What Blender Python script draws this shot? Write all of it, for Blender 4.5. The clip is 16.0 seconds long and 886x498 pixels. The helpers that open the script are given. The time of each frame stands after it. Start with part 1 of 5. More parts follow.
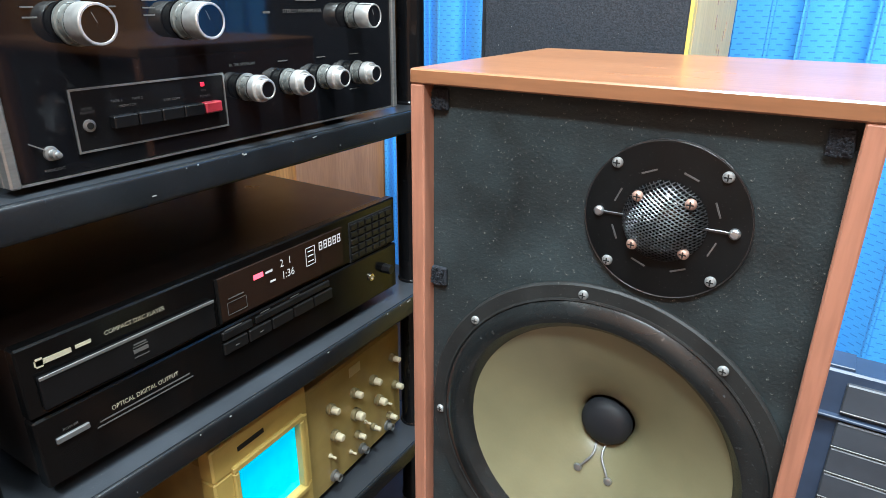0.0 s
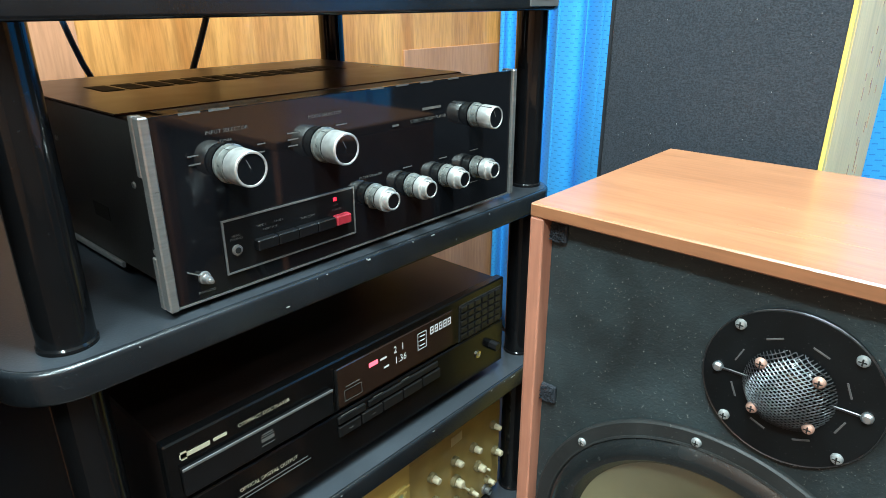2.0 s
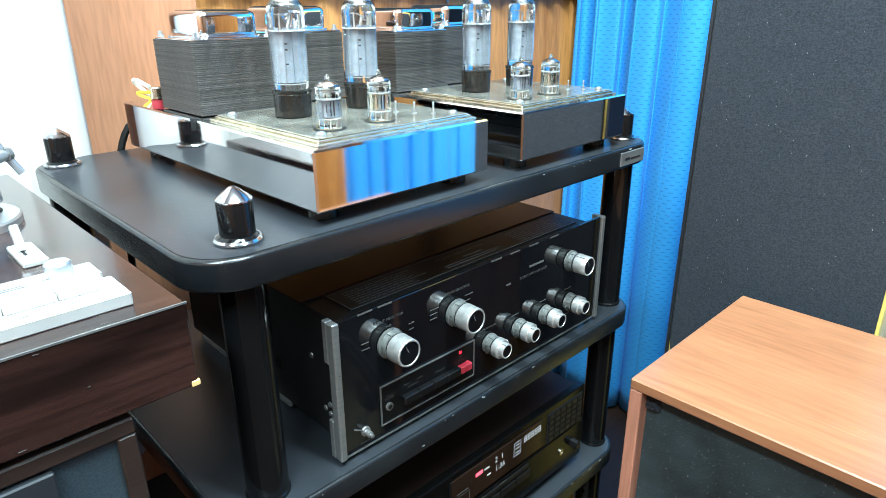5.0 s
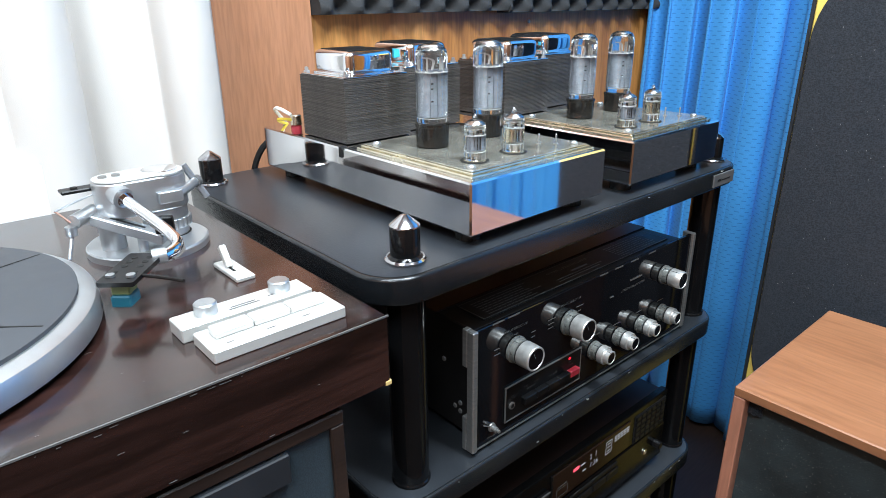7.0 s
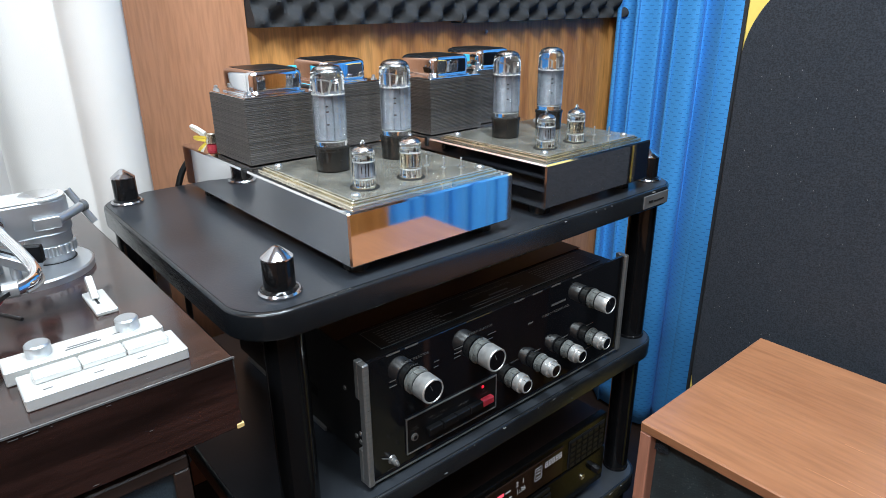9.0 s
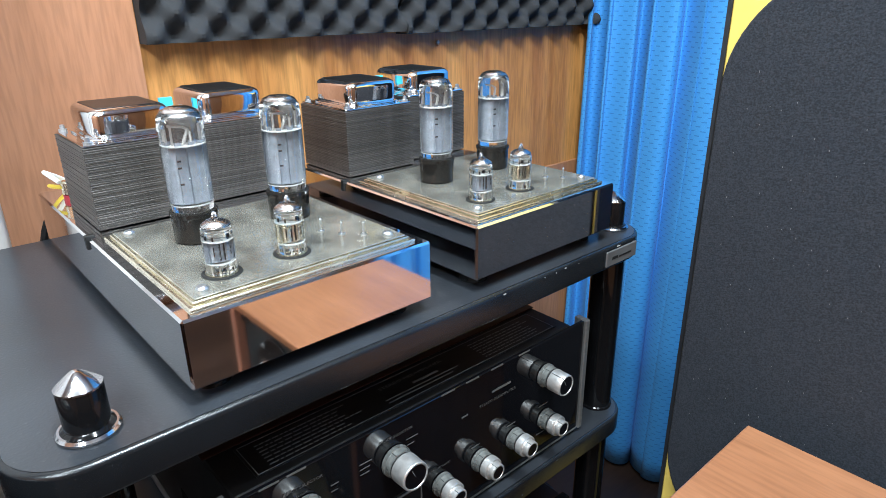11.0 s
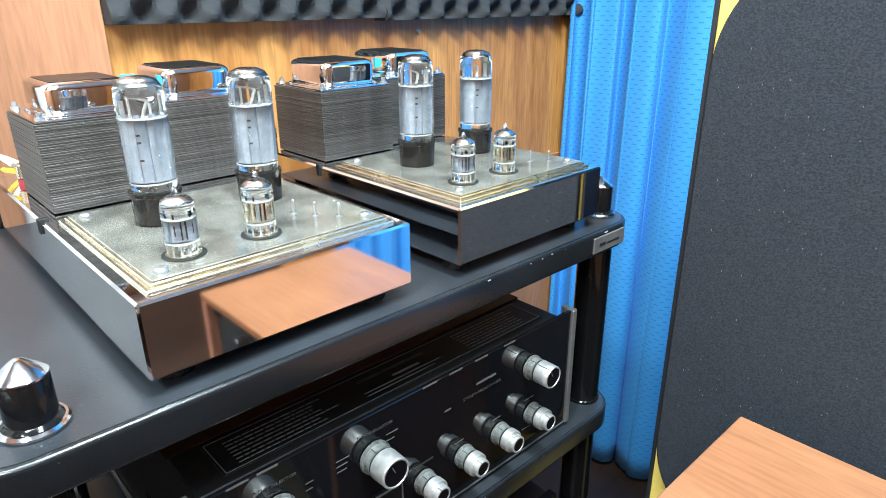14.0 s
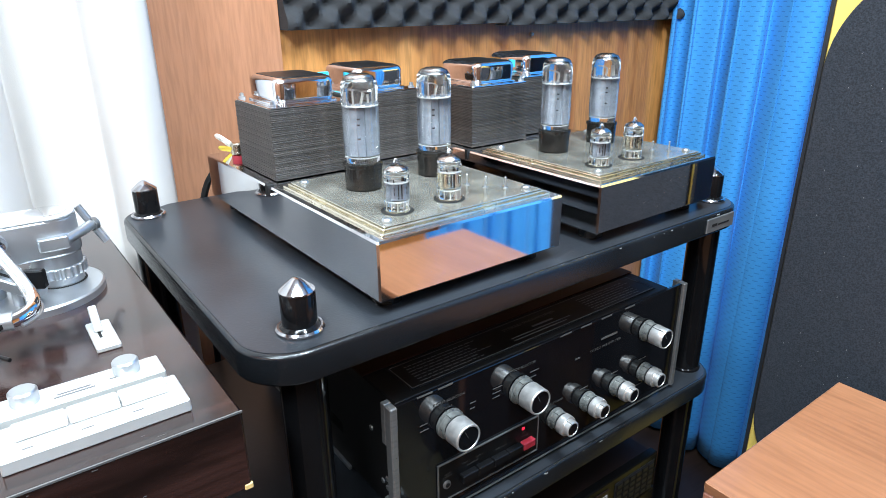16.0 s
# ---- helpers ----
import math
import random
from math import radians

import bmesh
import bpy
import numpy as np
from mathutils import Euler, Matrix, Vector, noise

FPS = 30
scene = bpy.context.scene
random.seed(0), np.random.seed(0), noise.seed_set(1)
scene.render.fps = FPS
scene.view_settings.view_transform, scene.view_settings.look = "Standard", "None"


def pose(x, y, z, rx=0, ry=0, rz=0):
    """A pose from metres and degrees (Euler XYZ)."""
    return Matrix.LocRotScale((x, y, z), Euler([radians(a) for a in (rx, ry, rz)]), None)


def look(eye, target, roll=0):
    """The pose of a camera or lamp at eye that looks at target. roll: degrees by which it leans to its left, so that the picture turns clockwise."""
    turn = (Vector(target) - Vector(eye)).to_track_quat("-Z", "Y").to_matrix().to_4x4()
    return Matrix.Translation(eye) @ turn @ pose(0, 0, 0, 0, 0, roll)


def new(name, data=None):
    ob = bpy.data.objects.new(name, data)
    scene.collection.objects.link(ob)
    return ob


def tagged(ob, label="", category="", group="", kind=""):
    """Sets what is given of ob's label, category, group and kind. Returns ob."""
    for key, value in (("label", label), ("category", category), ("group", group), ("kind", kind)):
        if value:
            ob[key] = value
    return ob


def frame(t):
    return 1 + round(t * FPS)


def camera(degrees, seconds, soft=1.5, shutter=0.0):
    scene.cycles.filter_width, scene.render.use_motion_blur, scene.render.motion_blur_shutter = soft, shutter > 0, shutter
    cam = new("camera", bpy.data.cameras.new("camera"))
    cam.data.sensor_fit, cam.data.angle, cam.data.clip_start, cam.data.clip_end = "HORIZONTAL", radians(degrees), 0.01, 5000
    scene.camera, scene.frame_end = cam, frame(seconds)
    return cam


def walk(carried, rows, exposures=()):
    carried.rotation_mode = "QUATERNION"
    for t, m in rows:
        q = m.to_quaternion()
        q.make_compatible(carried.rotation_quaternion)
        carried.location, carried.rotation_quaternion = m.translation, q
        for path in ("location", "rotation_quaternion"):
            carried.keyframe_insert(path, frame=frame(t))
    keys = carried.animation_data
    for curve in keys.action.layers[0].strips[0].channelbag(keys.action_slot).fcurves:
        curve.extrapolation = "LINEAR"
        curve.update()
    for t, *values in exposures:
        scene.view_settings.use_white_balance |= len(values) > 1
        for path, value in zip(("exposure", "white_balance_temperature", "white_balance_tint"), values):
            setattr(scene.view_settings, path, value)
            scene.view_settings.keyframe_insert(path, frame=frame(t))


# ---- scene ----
cam = camera(69.7, 16.0, soft=0.5)
PATH = [
    (0, (0.0, 0.026, 0.734), (-0.99, 1.601, -0.001), 0.4),
    (0.5, (-0.017, 0.033, 0.745), (-1.092, 1.551, 0.01), 0.2),
    (1, (-0.028, 0.034, 0.767), (-1.179, 1.496, 0.034), 0.1),
    (1.5, (-0.027, 0.037, 0.799), (-1.23, 1.457, 0.068), -0.0),
    (2, (-0.021, 0.035, 0.827), (-1.264, 1.422, 0.098), -0.1),
    (2.5, (-0.017, 0.035, 0.845), (-1.276, 1.409, 0.118), -0.1),
    (3, (-0.028, 0.026, 0.881), (-1.298, 1.388, 0.153), -0.1),
    (3.5, (-0.046, 0.019, 0.915), (-1.332, 1.368, 0.19), -0.2),
    (4, (-0.056, 0.013, 0.947), (-1.369, 1.337, 0.225), -0.3),
    (4.5, (-0.052, -0.01, 0.979), (-1.381, 1.298, 0.257), -0.3),
    (5, (-0.039, -0.051, 1.004), (-1.375, 1.252, 0.284), -0.3),
    (5.2, (-0.036, -0.069, 1.013), (-1.377, 1.229, 0.294), -0.4),
    (7.3, (-0.062, -0.16, 1.048), (-1.47, 1.056, 0.314), -0.6),
    (7.5, (-0.063, -0.145, 1.047), (-1.472, 1.067, 0.308), -0.6),
    (8, (-0.04, -0.116, 1.047), (-1.457, 1.09, 0.313), -0.6),
    (8.5, (-0.02, -0.083, 1.058), (-1.443, 1.117, 0.326), -0.6),
    (9, (-0.008, -0.056, 1.065), (-1.433, 1.145, 0.337), -0.5),
    (9.5, (-0.03, -0.021, 1.073), (-1.45, 1.179, 0.335), -0.4),
    (10, (-0.046, 0.016, 1.08), (-1.464, 1.221, 0.347), -0.5),
    (10.2, (-0.05, 0.036, 1.087), (-1.466, 1.242, 0.353), -0.6),
    (12.3, (-0.128, 0.145, 1.05), (-1.498, 1.407, 0.321), -0.3),
    (12.5, (-0.128, 0.146, 1.046), (-1.496, 1.41, 0.317), -0.3),
    (13, (-0.125, 0.142, 1.044), (-1.487, 1.41, 0.312), -0.2),
    (13.5, (-0.111, 0.129, 1.051), (-1.474, 1.399, 0.322), -0.3),
    (14, (-0.098, 0.115, 1.055), (-1.462, 1.384, 0.327), -0.3),
    (14.5, (-0.083, 0.085, 1.062), (-1.452, 1.35, 0.336), -0.3),
    (15, (-0.071, 0.048, 1.069), (-1.451, 1.302, 0.346), -0.3),
    (15.5, (-0.072, 0.015, 1.067), (-1.496, 1.218, 0.341), -0.4),
    (16, (-0.062, -0.015, 1.066), (-1.558, 1.096, 0.34), -0.5),
]
EXPOSURES = [(0, 1.36, 6100, 6), (0.6, 1.3, 6000, -2), (1.5, 1.28, 5880, -6), (2.5, 1.38, 5830, -7), (4.0, 1.18, 5600, -5), (5.0, 1.15, 5700, -4), (5.6, 1.0, 5800, 0), (7.3, 0.25, 6150, 10), (9.5, 0.11, 6100, 10), (10.2, 0.17, 6100, 10), (12.3, 0.92, 6000, 7), (14.5, 1.05, 6050, 4), (15.4, 1.15, 5800, 6), (16, 0.6, 5900, 9)]
walk(cam, [(t, look(eye, target, roll)) for t, eye, target, roll in PATH], EXPOSURES)

# ---- world and light ----
world = bpy.data.worlds.new("world")
scene.world = world
world.use_nodes = True
world.node_tree.nodes["Background"].inputs[0].default_value = (0.85, 0.92, 1.0, 1)
world.node_tree.nodes["Background"].inputs[1].default_value = 0.15


def area(name, m, sx, sy, power, colour):
    d = bpy.data.lights.new(name, "AREA")
    d.shape, d.size, d.size_y, d.energy, d.color = "RECTANGLE", sx, sy, power, colour
    ob = new(name, d)
    ob.matrix_world = m
    return ob


area("ceiling_lamp_main", pose(0.10, 0.35, 2.3), 0.6, 0.16, 34, (0.88, 0.97, 1.0))
area("ceiling_lamp_rear", pose(0.30, -0.85, 2.3), 0.9, 0.2, 35, (0.88, 0.97, 1.0))
area("ceiling_lamp_far", pose(1.25, -0.15, 2.3), 0.2, 0.9, 8, (0.88, 0.97, 1.0))
# Unseen fill light added to brighten the wall behind the rack.
area("fill_light_side", pose(-0.24, -0.12, 2.3), 0.2, 0.7, 18, (0.88, 0.97, 1.0))

# ---- materials ----


def mat(name, base, rough=0.5, metal=0.0, var=0.12, scale=30.0, fine=0.0, fine_scale=400.0, bump=0.0, stretch=(1, 1, 1), coat=0.0, dust=0.0):
    """A painted, metal or cloth surface: two scales of tone, fine relief, optional dust specks."""
    m = bpy.data.materials.new(name)
    m.use_nodes = True
    nt, b = m.node_tree, m.node_tree.nodes["Principled BSDF"]
    tc = nt.nodes.new("ShaderNodeTexCoord")
    mp = nt.nodes.new("ShaderNodeMapping")
    mp.inputs["Scale"].default_value = stretch
    nt.links.new(tc.outputs["Object"], mp.inputs[0])
    n1 = nt.nodes.new("ShaderNodeTexNoise")
    n1.inputs["Scale"].default_value, n1.inputs["Detail"].default_value = scale, 6
    n2 = nt.nodes.new("ShaderNodeTexNoise")
    n2.inputs["Scale"].default_value, n2.inputs["Detail"].default_value = fine_scale, 3
    for n in (n1, n2):
        nt.links.new(mp.outputs[0], n.inputs[0])
    r = nt.nodes.new("ShaderNodeValToRGB")
    r.color_ramp.elements[0].position, r.color_ramp.elements[1].position = 0.3, 0.7
    r.color_ramp.elements[0].color = (*[c * (1 - var) for c in base], 1)
    r.color_ramp.elements[1].color = (*[min(1, c * (1 + var)) for c in base], 1)
    nt.links.new(n1.outputs[0], r.inputs[0])
    out = r.outputs[0]
    if fine or dust:
        r2 = nt.nodes.new("ShaderNodeValToRGB")
        lo, hi = (0.35, 0.65) if fine else (0.66, 0.78)
        r2.color_ramp.elements[0].position, r2.color_ramp.elements[1].position = lo, hi
        mx = nt.nodes.new("ShaderNodeMix")
        mx.data_type = "RGBA"
        k = fine or dust
        nt.links.new(n2.outputs[0], r2.inputs[0])
        mul = nt.nodes.new("ShaderNodeMath")
        mul.operation = "MULTIPLY"
        mul.inputs[1].default_value = k
        nt.links.new(r2.outputs[0], mul.inputs[0])
        nt.links.new(mul.outputs[0], mx.inputs["Factor"])
        nt.links.new(out, mx.inputs[6])
        mx.inputs[7].default_value = (*([min(1, c * 2.2 + 0.01) for c in base] if fine else (0.5, 0.48, 0.45)), 1)
        out = mx.outputs[2]
    nt.links.new(out, b.inputs["Base Color"])
    b.inputs["Metallic"].default_value = metal
    mr = nt.nodes.new("ShaderNodeMapRange")
    mr.inputs[3].default_value, mr.inputs[4].default_value = max(0.02, rough * 0.8), min(1, rough * 1.2)
    nt.links.new(n1.outputs[0], mr.inputs[0])
    nt.links.new(mr.outputs[0], b.inputs["Roughness"])
    b.inputs["Coat Weight"].default_value = coat
    b.inputs["Coat Roughness"].default_value = 0.08
    if bump:
        bp = nt.nodes.new("ShaderNodeBump")
        bp.inputs["Strength"].default_value, bp.inputs["Distance"].default_value = bump, 0.001
        nt.links.new(n2.outputs[0], bp.inputs["Height"])
        nt.links.new(bp.outputs[0], b.inputs["Normal"])
    return m


def wood(name, dark, light, along="x", rough=0.4, ring=14.0, coat=0.0, streak=1.0):
    """Veneer or board: long grain along one axis, broad figure and fine pores."""
    m = bpy.data.materials.new(name)
    m.use_nodes = True
    nt, b = m.node_tree, m.node_tree.nodes["Principled BSDF"]
    tc = nt.nodes.new("ShaderNodeTexCoord")
    mp = nt.nodes.new("ShaderNodeMapping")
    i = "xyz".index(along)
    sc = [1.0, 1.0, 1.0]
    sc[i] = 0.09
    mp.inputs["Scale"].default_value = sc
    nt.links.new(tc.outputs["Object"], mp.inputs[0])
    n1 = nt.nodes.new("ShaderNodeTexNoise")
    n1.inputs["Scale"].default_value, n1.inputs["Detail"].default_value, n1.inputs["Distortion"].default_value = ring, 5, 0.8
    n2 = nt.nodes.new("ShaderNodeTexNoise")
    n2.inputs["Scale"].default_value, n2.inputs["Detail"].default_value = 220, 4
    for n in (n1, n2):
        nt.links.new(mp.outputs[0], n.inputs[0])
    r = nt.nodes.new("ShaderNodeValToRGB")
    r.color_ramp.elements[0].position, r.color_ramp.elements[1].position = 0.32, 0.68
    r.color_ramp.elements[0].color, r.color_ramp.elements[1].color = (*dark, 1), (*light, 1)
    nt.links.new(n1.outputs[0], r.inputs[0])
    r2 = nt.nodes.new("ShaderNodeValToRGB")
    r2.color_ramp.elements[0].position, r2.color_ramp.elements[1].position = 0.35, 0.6
    g = 1 - 0.35 * streak
    r2.color_ramp.elements[0].color, r2.color_ramp.elements[1].color = (g, g, g, 1), (1, 1, 1, 1)
    nt.links.new(n2.outputs[0], r2.inputs[0])
    mx = nt.nodes.new("ShaderNodeMix")
    mx.data_type, mx.blend_type = "RGBA", "MULTIPLY"
    mx.inputs["Factor"].default_value = 1
    nt.links.new(r.outputs[0], mx.inputs[6])
    nt.links.new(r2.outputs[0], mx.inputs[7])
    nt.links.new(mx.outputs[2], b.inputs["Base Color"])
    b.inputs["Roughness"].default_value = rough
    b.inputs["Coat Weight"].default_value = coat
    b.inputs["Coat Roughness"].default_value = 0.1
    bp = nt.nodes.new("ShaderNodeBump")
    bp.inputs["Strength"].default_value, bp.inputs["Distance"].default_value = 0.15, 0.0006
    nt.links.new(n2.outputs[0], bp.inputs["Height"])
    nt.links.new(bp.outputs[0], b.inputs["Normal"])
    return m


def glow(name, colour, strength, base=None):
    m = mat(name, base or colour, 0.4)
    b = m.node_tree.nodes["Principled BSDF"]
    b.inputs["Emission Color"].default_value = (*colour, 1)
    b.inputs["Emission Strength"].default_value = strength
    return m


def glass(name, tint=(1, 1, 1), rough=0.0):
    m = bpy.data.materials.new(name)
    m.use_nodes = True
    b = m.node_tree.nodes["Principled BSDF"]
    b.inputs["Base Color"].default_value = (*tint, 1)
    b.inputs["Transmission Weight"].default_value, b.inputs["Roughness"].default_value, b.inputs["IOR"].default_value = 1, rough, 1.45
    return m


def cloth_mesh(name, base, dash):
    """Knitted curtain cloth with staggered rows of short dashes, and slight translucency."""
    m = bpy.data.materials.new(name)
    m.use_nodes = True
    nt, b = m.node_tree, m.node_tree.nodes["Principled BSDF"]
    uv = nt.nodes.new("ShaderNodeUVMap")
    sep = nt.nodes.new("ShaderNodeSeparateXYZ")
    nt.links.new(uv.outputs[0], sep.inputs[0])

    def op(kind, a, b_=None):
        n = nt.nodes.new("ShaderNodeMath")
        n.operation = kind
        for k, v in enumerate((a, b_)):
            if v is None:
                continue
            if isinstance(v, (int, float)):
                n.inputs[k].default_value = v
            else:
                nt.links.new(v, n.inputs[k])
        return n.outputs[0]

    v = op("DIVIDE", sep.outputs[1], 0.0088)
    u = op("ADD", op("DIVIDE", sep.outputs[0], 0.0112), op("MULTIPLY", op("FLOOR", v), 0.5))
    mask = op("MULTIPLY", op("LESS_THAN", op("FRACT", u), 0.46), op("LESS_THAN", op("FRACT", v), 0.22))
    n1 = nt.nodes.new("ShaderNodeTexNoise")
    n1.inputs["Scale"].default_value = 900
    tc = nt.nodes.new("ShaderNodeTexCoord")
    nt.links.new(tc.outputs["Object"], n1.inputs[0])
    r = nt.nodes.new("ShaderNodeValToRGB")
    r.color_ramp.elements[0].color, r.color_ramp.elements[1].color = (*[c * 0.75 for c in base], 1), (*[min(1, c * 1.2) for c in base], 1)
    nt.links.new(n1.outputs[0], r.inputs[0])
    mx = nt.nodes.new("ShaderNodeMix")
    mx.data_type = "RGBA"
    nt.links.new(mask, mx.inputs["Factor"])
    nt.links.new(r.outputs[0], mx.inputs[6])
    mx.inputs[7].default_value = (*dash, 1)
    nt.links.new(mx.outputs[2], b.inputs["Base Color"])
    b.inputs["Roughness"].default_value = 0.75
    b.inputs["Sheen Weight"].default_value = 0.06
    return m


